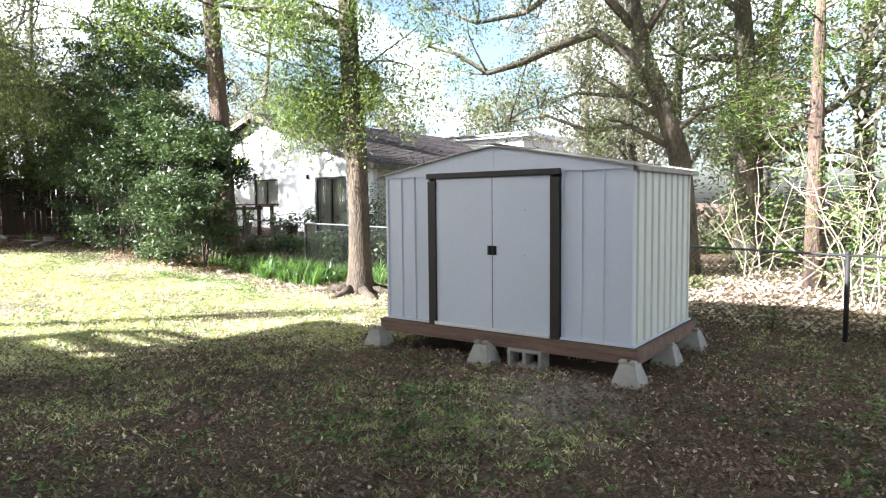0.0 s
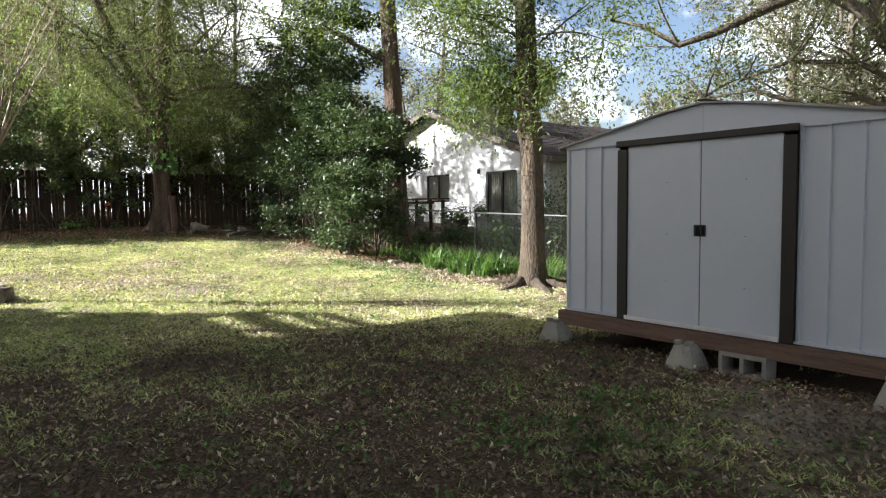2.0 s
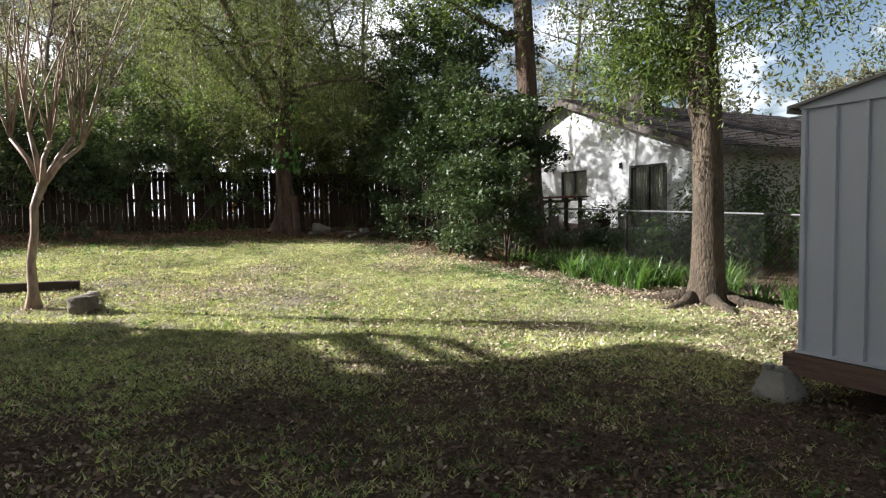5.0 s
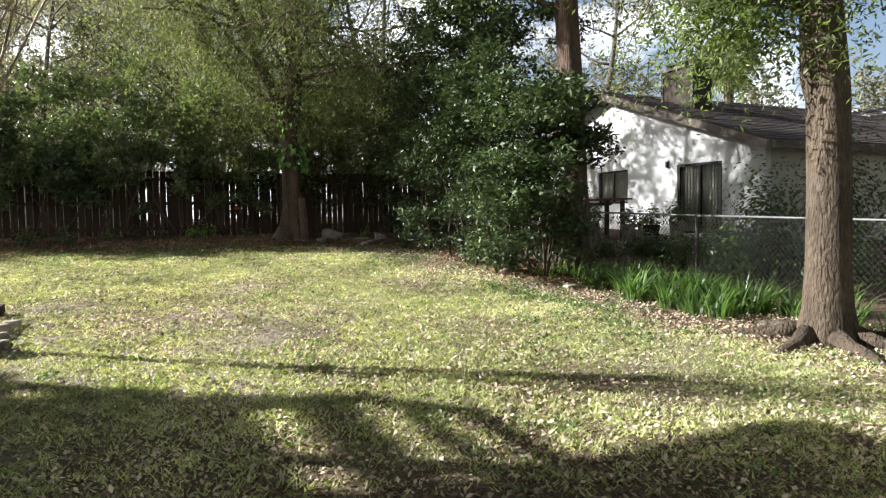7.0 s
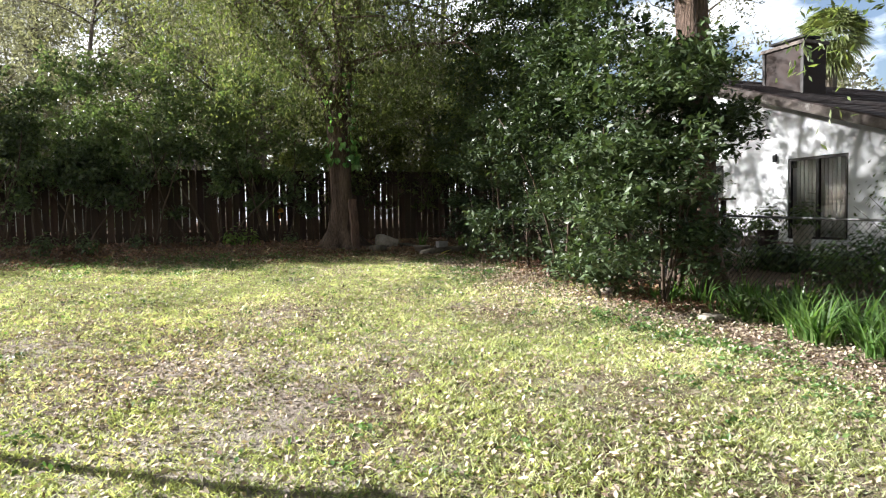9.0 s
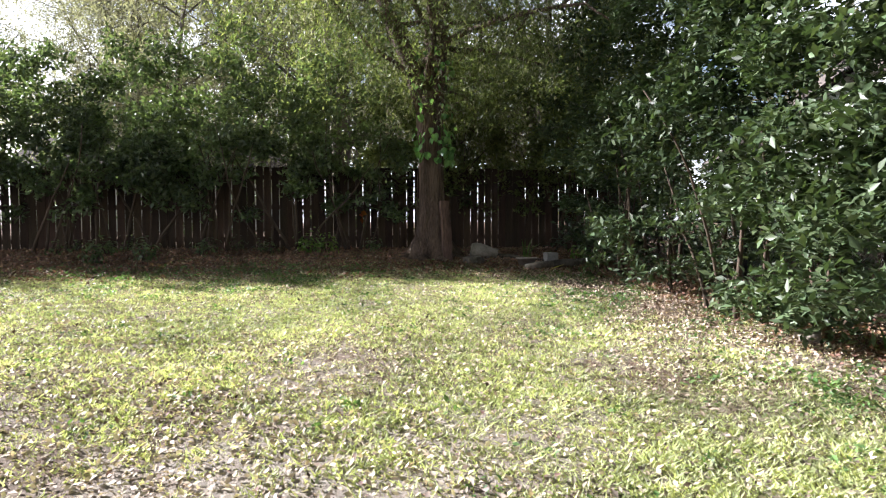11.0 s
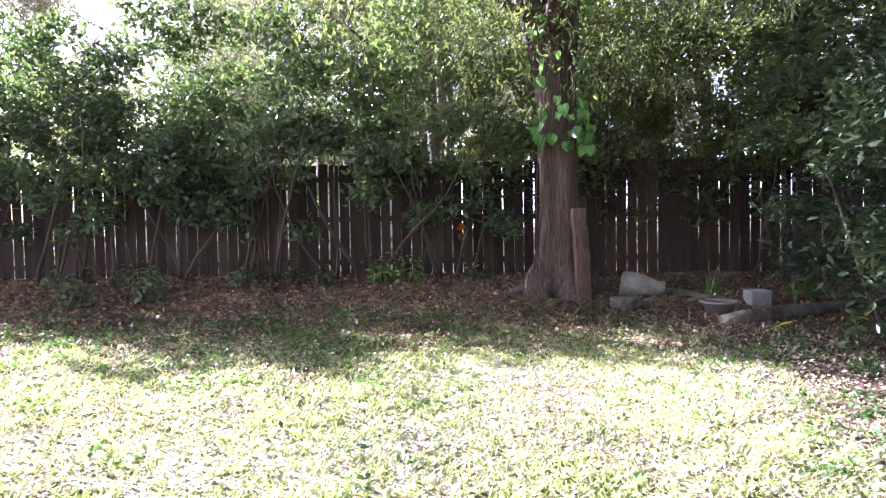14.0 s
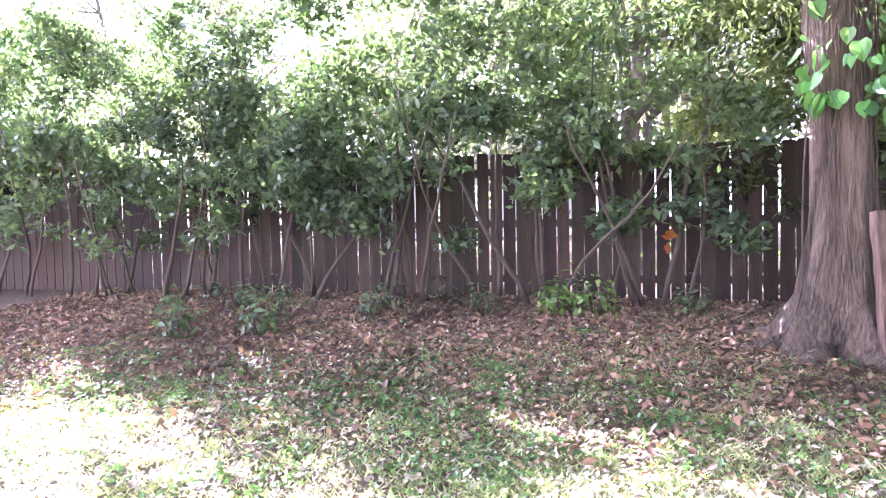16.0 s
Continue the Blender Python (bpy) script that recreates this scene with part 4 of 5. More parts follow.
def pine_tree():
    rng = random.Random(12)
    t = thing("tall_oak", (-13.6, 9.45, 0), "tall oak with straight brown trunk rising out of the shrubbery", "tree")
    pts = [(-13.60, 9.45, -0.2), (-13.60, 9.45, 0.4), (-13.65, 9.45, 1.5), (-13.70, 9.45, 3), (-13.85, 9.45, 4.6), (-14.05, 9.50, 6.5), (-14.20, 9.55, 9), (-14.40, 9.65, 12), (-14.50, 9.75, 15)]
    rad = [0.38, 0.28, 0.24, 0.22, 0.205, 0.19, 0.19, 0.13, 0.06]
    bm = tube(bmesh.new(), pts, rad, 16, 0.14, flare=[0.4, 0.1], seed=8)
    fine = bmesh.new()
    tips = branches(fine, rng, [Vector(p) for p in pts], rad, 18, 3.6, 0.52, 0.08, 0.05, 4)
    part("limb_work", fine, M_BARK_RED, t, "", True, "stuff")
    part("trunk", bm, M_BARK_RED, t, "straight reddish-brown trunk", True)
    leaf_mesh("crown", crown_points(tips, 15, 130, 0.4, 0.1), 0.095, M_LEAF_OAK, t, "high leafy crown", seed=16, ratio=0.4)


def big_shrub():
    """The camellia: stems and a tall leafy mass down to the ground."""
    rng = random.Random(13)
    nrg = np.random.default_rng(13)
    t = thing("camellia_shrub", (-16, 9.2, 0.1), "very large glossy dark-green camellia shrub leafy down to the ground", "shrub")
    for i in range(34):
        x = rng.uniform(-19.4, -12.9)
        y = 8.1 - 0.05 * (x + 16) + rng.uniform(0.15, 1.3)
        p = limb_path(rng, (x, y, bumpy(x, y) - 0.05), (rng.uniform(-0.25, 0.25), rng.uniform(-0.2, 0.15), 1), rng.uniform(1.4, 2.8), 8, 0.12)
        part("stem", tube(bmesh.new(), p, taper(rng.uniform(0.02, 0.042), 0.008, 9), 6, seed=i), M_TWIG, t, "", True)
    C, R, K = [], [], []
    for i in range(420):
        x = -20.6 + 7.9 * rng.random() ** 0.92
        top = float(np.interp(x, [-20.6, -19.5, -17.8, -15.6, -14.4, -13.7, -12.7], [4.6, 5.8, 6.7, 6.6, 5.6, 3.4, 2.9]))
        z = rng.uniform(0.2, top)
        front = 8.35 - 0.11 * (x + 19) + 1.3 * max(0, z / top - 0.62) + rng.gauss(0, 0.3)
        y = front + rng.random() ** 2 * 2.0
        r = rng.uniform(0.18, 0.42)
        C.append((x, y, z + ground_z(x, y))), R.append((r * 1.3, r * 1.1, r * 0.42)), K.append(int(400 * (r / 0.45) ** 2 * (0.55 if z < 0.8 else 1)))
    for i in range(24):
        x = rng.uniform(-13.6, -11.8)
        C.append((x, rng.uniform(7.8, 8.7), rng.uniform(1.3, 3.2) - 0.25 * (x + 13))), R.append((0.28, 0.26, 0.13)), K.append(120)
    P = blobs(nrg, C, R, K, 0.3)
    leaf_mesh("foliage", P, 0.115, M_LEAF_CAM, t, "dense glossy dark leaves", seed=14, ratio=0.46, up=0.8)


def ivy_oak():
    """The oak that leans into a fork by the wooden fence, with vines and big leaves."""
    rng = random.Random(17)
    t = thing("fence_oak", (-20.95, 5.95, 0.4), "old furrowed oak wrapped in vines before the wooden fence", "tree")
    pts = [(-20.95, 5.95, 0.1), (-20.95, 5.95, 0.45), (-20.95, 5.95, 0.8), (-20.95, 5.96, 1.5), (-20.95, 5.93, 2.3), (-20.95, 5.9, 3.0), (-20.95, 5.92, 3.6)]
    rad = [0.62, 0.44, 0.3, 0.235, 0.215, 0.225, 0.235]
    bm = tube(bmesh.new(), pts, rad, 22, 0.25, flare=[0.5, 0.45, 0.2], seed=21)
    l1 = [(-20.95, 5.95, 3.4), (-20.9, 6.05, 4.4), (-20.8, 6.1, 5.6), (-20.7, 6.2, 7.5), (-20.6, 6.3, 9.5), (-20.5, 6.3, 12)]
    l2 = [(-20.95, 5.88, 3.2), (-20.85, 5.6, 3.95), (-20.75, 5.25, 4.7), (-20.6, 4.85, 5.6), (-20.5, 4.4, 6.6), (-20.3, 3.9, 7.8), (-20, 3.3, 9.4)]
    tube(bm, l1, [0.25, 0.23, 0.21, 0.18, 0.13, 0.05], 12, 0.15, seed=2)
    tube(bm, l2, [0.21, 0.17, 0.14, 0.12, 0.1, 0.07, 0.03], 10, 0.15, seed=4)
    for a in range(8):
        ang = a * 0.79 + 0.2
        d = Vector((math.cos(ang), math.sin(ang), 0))
        rt = []
        for k in range(5):
            q = Vector((-20.95, 5.95, 0)) + d * (0.3 + 0.2 * k)
            q.z = bumpy(q.x, q.y) + 0.03 - 0.025 * k
            rt.append(q)
        part("root", tube(bmesh.new(), rt, taper(0.13, 0.03, 5), 7, 0.2, seed=a), M_BARK_RED, t, "", True)
    fine = bmesh.new()
    tips = branches(fine, rng, [Vector(p) for p in l1], [0.25, 0.23, 0.21, 0.18, 0.13, 0.05], 18, 4.2, 0.08, 0.07, -0.03, 4)
    tips += branches(fine, rng, [Vector(p) for p in l2], [0.21, 0.17, 0.14, 0.12, 0.1, 0.07, 0.03], 18, 4.0, 0.2, 0.05, -0.04, 4)
    part("limb_work", fine, M_BARK_RED, t, "", True, "stuff")
    part("trunk", bm, M_BARK_RED, t, "furrowed reddish-brown forked trunk", True)
    for i in range(16):
        a0 = -1.2 + i * 0.17
        vp = []
        for k in range(14):
            z = 0.45 + k * 0.23
            r = np.interp(z, [p[2] for p in pts], rad) * 1.06 + 0.012
            a = a0 + 0.16 * math.sin(k * 0.9 + i) + 0.03 * k * (1 if i % 2 else -1)
            vp.append((-20.95 + math.cos(a) * r, 5.94 + math.sin(a) * r, z))
        part("vine_stem", tube(bmesh.new(), vp, [0.0075] * 14, 5, seed=i), M_BARK_RED, t, "", True)
    V = []
    for z, n, s in ((3.9, 34, 0.35), (3.2, 12, 0.25), (2.7, 30, 0.18), (2.4, 40, 0.12)):
        for i in range(n):
            a = rng.uniform(-1.3, 1.4)
            V.append((-20.95 + math.cos(a) * (0.32 + rng.uniform(0, 0.15)), 5.97 + math.sin(a) * (0.32 + rng.uniform(0, 0.15)), z + rng.gauss(0, s * 0.6)))
    big_leaves("vine_leaf", V, 0.135, M_LEAF_VINE, t, "large glossy variegated vine leaves", 19)
    tp = [p for p in tips if p.z > 3.4 and p.x > -23.2]
    P = crown_points(tp, 23, 170, 0.42, 0.8)
    P = P[P[:, 2] > 2.9]
    leaf_mesh("crown", P, 0.085, M_LEAF_DUSK, t, "drooping fine grey-green crown", seed=24, ratio=0.3, droop=0.8)
    hanging("hanging_moss", tp, 25, 2, 1.3, M_MOSS, t, 0.1, "grey hanging moss")


def hedge_shrub(i, x, y, w, top, seed, front=True):
    rng = random.Random(seed)
    nrg = np.random.default_rng(seed)
    t = thing("hedge_shrub", (x, y, ground_z(x, y)), "leggy broad-leaved hedge shrub leaning over the wooden fence", "shrub", "hedge along the wooden fence")
    for k in range(6):
        bm = bmesh.new()
        p = limb_path(rng, (x + rng.uniform(-0.2, 0.3), y + rng.uniform(-w, w) * 0.6, ground_z(x, y) - 0.05), (rng.uniform(-0.1, 0.2), rng.uniform(-0.4, 0.4), 1), rng.uniform(1.8, 2.9), 7, 0.18)
        part("stem", tube(bm, p, taper(rng.uniform(0.02, 0.035), 0.008, 8), 6, seed=k), M_TWIG, t, "", True)
    C, R, K = [], [], []
    far = y > 4.6
    for k in range(27):
        z = rng.uniform(2.0, top)
        r = rng.uniform(0.2, 0.42)
        C.append((x + rng.gauss(-0.1, 0.4), y + rng.uniform(-w, w), z + rng.gauss(0, 0.15))), R.append((r, r * 1.2, r * 0.7)), K.append(int(270 * (r / 0.4) ** 2))
    for k in range(9 if far else 17):
        r = rng.uniform(0.14, 0.28)
        C.append((x + rng.uniform(0.05, 0.5), y + rng.uniform(-w, w), 2.75 - 1.5 * rng.random() ** 1.4)), R.append((r * 0.8, r * 1.3, r * 0.6)), K.append(int(150 * (r / 0.3)))
    for k in range(17):
        z = rng.uniform(0.8, top)
        C.append((-23.75 + rng.uniform(-0.5, 0.2), y + rng.uniform(-w, w), z)), R.append((0.35, 0.5, 0.35)), K.append(120 if z > 2.2 else 22)
    leaf_mesh("foliage", blobs(nrg, C, R, K, 0.3), 0.12, M_LEAF_HEDGE if y < 4.6 else M_LEAF_DUSK, t, "green leaves with a few bright young ones", seed=seed, ratio=0.5, up=0.3)
    return t


def crape_myrtle():
    rng = random.Random(31)
    x, y = -11.35, 0.68
    z = ground_z(x, y)
    t = thing("crape_myrtle", (x, y, z), "bare young crape myrtle with smooth pale bark and many upright twigs", "tree")
    side = Vector((0.5, 0.85, 0)).normalized()
    fork = Vector((x + 0.1, y + 0.17, 1.38))
    bm = tube(bmesh.new(), [(x, y, z - 0.05), (x + 0.01, y + 0.01, z + 0.2), (x - 0.01, y, 0.45), (x + 0.03, y + 0.06, 0.8), (x + 0.05, y + 0.07, 1.1), fork], [0.09, 0.06, 0.05, 0.046, 0.045, 0.055], 12, 0.12, flare=[0.3], seed=1)
    part("trunk", bm, M_BARK_CRAPE, t, "smooth pale leaning trunk", True)
    bm = bmesh.new()
    for k, (o, h) in enumerate(((0.32, 0.55), (-0.1, 0.6), (0.08, 0.5), (0.4, 0.45), (-0.3, 0.55))):
        mid = fork + side * o * 0.6 + Vector((rng.uniform(-0.15, 0.15), 0, h * 0.55))
        end = fork + side * o * 1.25 + Vector((rng.uniform(-0.2, 0.2), 0, h))
        tube(bm, [fork - Vector((0, 0, 0.03)), mid, end], [0.04, 0.03, 0.024], 8, 0.15, seed=k)
        for j in range(6):
            d = side * (o * 0.5 + rng.uniform(-0.35, 0.35)) + Vector((rng.uniform(-0.3, 0.3), rng.uniform(-0.1, 0.1), 1))
            p = limb_path(rng, end, d, rng.uniform(1.2, 2.6), 7, 0.09)
            tube(bm, p, taper(0.016, 0.003, 8), 5, seed=j)
            for q in range(3):
                s = limb_path(rng, p[rng.randint(2, 6)], d + Vector((rng.uniform(-0.6, 0.6), rng.uniform(-0.6, 0.6), 0.1)), 0.6, 4, 0.12)
                tube(bm, s, taper(0.006, 0.002, 5), 4)
    part("branch_work", bm, M_BARK_CRAPE, t, "many bare upright twigs", True, "stuff")


def woods_tree(x, y, h, r, seed, lean=(0, 0), leaf=0.16, per=26, mat=None, moss=True, n=14, reach=4.0, label=None, lo=0.3, spread=0.7, group="trees of the woods beyond the fences"):
    rng = random.Random(seed)
    z = ground_z(x, min(y, 30)) - 0.2
    t = thing("woodland_tree", (x, y, z), label or "tall thin woodland tree hung with grey moss", "tree", group)
    pts = limb_path(rng, (x, y, z), (lean[0], lean[1], 1), h, 9, 0.09, 0.08)
    rad = taper(r, r * 0.25, 10)
    bm = tube(bmesh.new(), pts, rad, 9, 0.15, seed=seed)
    fine = bmesh.new()
    tips = branches(fine, rng, pts, rad, n, reach, lo, r * 0.4, 0.03, 3, 5)
    part("trunk", bm, M_BARK_DARK, t, "", True)
    part("limb_work", fine, M_BARK_DARK, t, "", True, "stuff")
    leaf_mesh("crown", crown_points(tips, seed, per, spread, 0.1), leaf, mat or M_LEAF_FAR, t, "loose airy crown", seed=seed, ratio=0.5)
    if moss:
        hanging("hanging_moss", tips[::3], seed + 1, 1, 2.0, M_MOSS, t, 0.25, "grey hanging moss")
    return t


def live_oak():
    """The oak behind the shed, whose crooked limbs arch to one side."""
    rng = random.Random(41)
    t = thing("live_oak", (-4.4, 15.6, -0.4), "live oak with crooked arching dark limbs behind the shed", "tree")
    T = [(-4.35, 15.4, -0.6), (-4.4, 15.4, 1), (-4.55, 15.4, 2.4), (-4.9, 15.3, 3.6), (-5.3, 15.1, 4.8), (-5.6, 15.0, 6.2), (-6.1, 15, 8), (-6.6, 15, 10)]
    rad = [0.34, 0.26, 0.23, 0.21, 0.19, 0.16, 0.12, 0.05]
    bm = tube(bmesh.new(), T, rad, 12, 0.2, seed=5)
    L = [
        [(-5.0, 15.3, 3.8), (-5.6, 14.9, 4.8), (-6.2, 14.4, 5.3), (-6.9, 13.9, 5.0), (-7.7, 13.4, 4.6), (-8.3, 13.0, 4.4), (-9.0, 12.7, 4.9), (-9.6, 12.4, 5.1)],
        [(-5.5, 15.0, 5.4), (-6.1, 14.6, 6.2), (-7.0, 14.0, 6.3), (-7.6, 13.6, 5.8), (-8.6, 13.0, 5.6), (-9.4, 12.6, 6.0)],
        [(-4.6, 15.4, 2.5), (-5.5, 14.8, 3.1), (-6.3, 14.3, 3.0), (-7.2, 13.9, 3.4), (-8.0, 13.5, 3.3)],
        [(-4.7, 15.4, 2.9), (-4.0, 15.2, 3.4), (-3.2, 15.0, 3.5), (-2.5, 14.8, 3.8)],
        [(-4.8, 15.3, 3.2), (-5.6, 14.8, 3.8), (-6.6, 14.2, 3.9), (-7.4, 13.8, 3.6)],
        [(-5.4, 15, 5), (-4.6, 14.8, 6), (-3.8, 14.6, 6.8), (-2.9, 14.2, 7.4)],
    ]
    tips = []
    for k, p in enumerate(L):
        tube(bm, p, taper((0.15, 0.12, 0.08, 0.08, 0.07, 0.1)[k], 0.025, len(p)), 9, 0.2, seed=k)
        vp = [Vector(q) for q in p]
        tips += vp[2:]
        for j in range(7):
            s = limb_path(rng, vp[rng.randint(1, len(vp) - 1)], (rng.uniform(-1, 0.7), rng.uniform(-1, 1), rng.uniform(-0.1, 0.9)), rng.uniform(0.8, 2.0), 5, 0.3)
            tube(bm, s, taper(0.03, 0.006, 6), 5)
            tips += s[2:]
    tips += branches(bm, rng, [Vector(p) for p in T], rad, 9, 3, 0.6, 0.07)
    part("trunk", bm, M_BARK_DARK, t, "crooked dark trunk and limbs", True)
    leaf_mesh("crown", crown_points(tips, 42, 80, 0.34, 0.12), 0.085, M_LEAF_OAK, t, "sparse small-leaved crown", seed=43, ratio=0.4)
    hanging("hanging_moss", tips, 44, 1, 1.1, M_MOSS, t, 0.1, "grey hanging moss")


def palm():
    x, y, z = -26.9, 28.3, 0
    t = thing("cabbage_palm", (x, y, z), "cabbage palm with a round head of fan fronds behind the chimney", "palm tree")
    part("trunk", tube(bmesh.new(), [(x, y, -0.2), (x, y, 5), (x, y, 8.1)], [0.25, 0.22, 0.2], 10, 0.1), M_BARK_DARK, t, "rough palm trunk", True)
    rng = random.Random(6)
    V, F = [], []
    for i in range(90):
        a, e = rng.uniform(0, 6.28), rng.uniform(-1.1, 1.35)
        d = Vector((math.cos(a) * math.cos(e), math.sin(a) * math.cos(e), math.sin(e)))
        c = Vector((x, y, 8.35)) + d * 0.75
        s = d.cross(Vector((0, 0, 1))).normalized()
        u = s.cross(d)
        for k in range(15):
            b = -1.25 + 2.5 * k / 14
            q = (d * math.cos(b) + s * math.sin(b)).normalized()
            tip = c + q * 1.05 - Vector((0, 0, 0.45)) + u * 0.05
            w = (d * -math.sin(b) + s * math.cos(b)) * 0.05
            n = len(V)
            V += [c, c + q * 0.5 + w, tip, c + q * 0.5 - w]
            F.append((n, n + 1, n + 2, n + 3))
    o = obj("fronds", V, F, M_PALM)
    o.parent = t
    o.matrix_parent_inverse = Matrix.Translation(-t.location)


yard_tree()
pine_tree()
big_shrub()
ivy_oak()
crape_myrtle()
live_oak()
palm()
k = 0
for y in np.arange(-8.5, 11.9, 1.45):
    top = 4.35 + 0.3 * math.sin(y * 1.3) - 0.1 * max(0, y - 1.5) if y < 4.5 else 5.2
    hedge_shrub(k, -22.35 if y < 4.6 else -23.3, float(y), 0.95, top, 100 + k)
    k += 1
for i, (x, y) in enumerate(((-21.7, 9.2), (-21.6, 10.5))):
    hedge_shrub(k + i, x, y, 0.9, 4.8, 150 + i)
rngw = random.Random(77)
# woods past the wooden fence
for i in range(11):
    x, y = rngw.uniform(-50, -32), 0.5 + i * 3.0 + rngw.uniform(-1, 1)
    woods_tree(x, y, rngw.uniform(9, 14), rngw.uniform(0.13, 0.28), 200 + i, leaf=0.22, per=24, spread=0.6)
for i, (x, y) in enumerate(((-29.5, 8.5), (-31, 12), (-33, 4), (-27, 4.5))):
    woods_tree(x, y, rngw.uniform(10, 13), rngw.uniform(0.16, 0.26), 250 + i, leaf=0.14, per=38, spread=0.42, lo=0.22, mat=M_LEAF_OAK if i % 3 == 1 else M_LEAF_FAR)
for i, (x, y) in enumerate(((-24.9, 7.2), (-25.5, 4.4))):
    woods_tree(x, y, 11.0 - 1.5 * (i > 2), 0.17, 270 + i, leaf=0.1, per=50, spread=0.4, lo=0.2, reach=3.0, mat=M_LEAF_DUSK, moss=True, label="leafy small tree crowding behind the fences")
for i in range(10):
    woods_tree(rngw.uniform(-46, -31), -15 + i * 2.3 + rngw.uniform(-0.8, 0.8), rngw.uniform(9, 13), rngw.uniform(0.12, 0.22), 500 + i, leaf=0.13, per=70, spread=0.4, lo=0.25, n=18, mat=M_MOSS, label="bare grey winter tree hung with moss")
# unseen big trees beside and behind the walk's start, added to dim the sky
for i, (x, y) in enumerate(((6.5, 1.0), (7.5, -4.0), (5.5, 7.5))):
    woods_tree(x, y, 13, 0.35, 290 + i, leaf=0.34, per=26, spread=0.8, reach=6.0, n=20, lo=0.45, mat=M_LEAF_OAK, moss=False, label="unseen broad-crowned oak added to cut sky light over the yard")
woods_tree(-24.7, 9.4, 10, 0.14, 281, leaf=0.1, per=40, spread=0.35, lo=0.3, reach=3.0, mat=M_LEAF_DUSK, moss=False, label="sparse small tree behind the fences")
# woods north of the shed
for i, (x, y, r) in enumerate(((-3.6, 18.2, 0.42), (-6.2, 21, 0.2), (0.8, 16, 0.2), (2.6, 19, 0.25), (-8.5, 24, 0.25), (-1.2, 24, 0.3), (4.5, 14.5, 0.22), (-12, 27, 0.3), (1.5, 28, 0.3), (-5.0, 29, 0.35), (6, 24, 0.3), (-12.5, 35, 0.3), (8, 18, 0.3))):
    woods_tree(x, y, rngw.uniform(9, 13), r, 300 + i, leaf=0.15, per=40, spread=0.5, mat=M_LEAF_FAR if i % 3 else M_LEAF_OAK, lo=0.25)
# woods behind the neighbour's house and far round
for i in range(14):
    a = radians(95 + i * 11.5)
    d = rngw.uniform(54, 66)
    woods_tree(-8 + math.cos(a) * d, 6 + math.sin(a) * d, rngw.uniform(9, 12), 0.35, 400 + i, leaf=0.45, per=22, spread=1.1, reach=5, group="far trees on the skyline")


# ---- ground clutter ----
def stone(name, x, y, sx, sy, sz, mat, label, category, seed=0, turn=0.0, dz=0.0):
    bm = bmesh.new()
    bmesh.ops.create_icosphere(bm, subdivisions=3, radius=1)
    z = ground_z(x, y)
    for v in bm.verts:
        n = 1 + 0.35 * noise.noise(v.co * 1.6 + Vector((seed, 0, 0))) + 0.14 * noise.noise(v.co * 4.5 + Vector((seed, 0, 0)))
        c = v.co * n
        v.co = Vector((max(-0.8, min(0.8, c.x)) * sx, max(-0.8, min(0.8, c.y)) * sy, max(-0.75, min(0.8, c.z)) * sz))
    bmesh.ops.rotate(bm, cent=(0, 0, 0), matrix=Matrix.Rotation(turn, 3, "Z"), verts=bm.verts)
    bmesh.ops.translate(bm, vec=(x, y, z + sz * 0.6 + dz), verts=bm.verts)
    return tagged(part(name, bm, mat, None, "", True), label, category)


def rough_beam(name, p0, p1, w, h, mat, label, category, round_=False):
    bm = bmesh.new()
    rng = random.Random(name + str(p0[0]))
    n = 9
    pts = [Vector(p0).lerp(Vector(p1), i / (n - 1)) + Vector((0, rng.uniform(-0.01, 0.01), rng.uniform(-0.008, 0.008))) for i in range(n)]
    if round_:
        tube(bm, pts, [w * (0.8 + 0.3 * math.sin(0.6 + i * 0.55) * rng.uniform(0.8, 1)) for i in range(n)], 12, 0.25, seed=3)
    else:
        d = (pts[-1] - pts[0]).normalized()
        s = d.cross(Vector((0, 0, 1))).normalized()
        u = s.cross(d)
        rings = [[bm.verts.new(p + s * a * w / 2 * (1 + rng.uniform(-0.06, 0.06)) + u * b * h / 2 * (1 + rng.uniform(-0.06, 0.06))) for a, b in ((-1, -1), (1, -1), (1, 1), (-1, 1))] for p in pts]
        for a, b in zip(rings, rings[1:]):
            for k in range(4):
                bm.faces.new((a[k], a[(k + 1) % 4], b[(k + 1) % 4], b[k]))
        bm.faces.new(rings[0][::-1])
        bm.faces.new(rings[-1])
        bmesh.ops.bevel(bm, geom=[e for e in bm.edges if abs((e.verts[0].co - e.verts[1].co).normalized().dot(d)) > 0.9], offset=0.006, segments=1, affect="EDGES")
        bmesh.ops.recalc_face_normals(bm, faces=bm.faces)
    return tagged(part(name, bm, mat, None, "", round_), label, category)


G = ground_z
M_SPLIT = material("split_red_wood", (0.08, 0.042, 0.032), rough=0.85, var=0.5, scale=4, fine=20, stretch=(3, 3, 0.3), bump=0.7, tint=(0.15, 0.092, 0.07))
rough_beam("plank", (-20.42, 6.17, G(-20.4, 6.2) - 0.03), (-20.57, 6.12, 1.47), 0.17, 0.09, M_SPLIT, "split weathered plank leaning upright against the oak trunk", "plank")
rough_beam("log_section", (-20.78, 6.68, G(-20.8, 6.7) + 0.16), (-20.62, 7.18, G(-20.6, 7.2) + 0.13), 0.15, 0.14, M_STONE, "short mossy grey section of sawn log by the wooden fence", "log", True)
stone("stone_block", -20.0, 6.55, 0.17, 0.21, 0.10, M_BARK_DARK, "dark rough chunk of wood or stone on leaf litter", "stone", 7, 0.3)
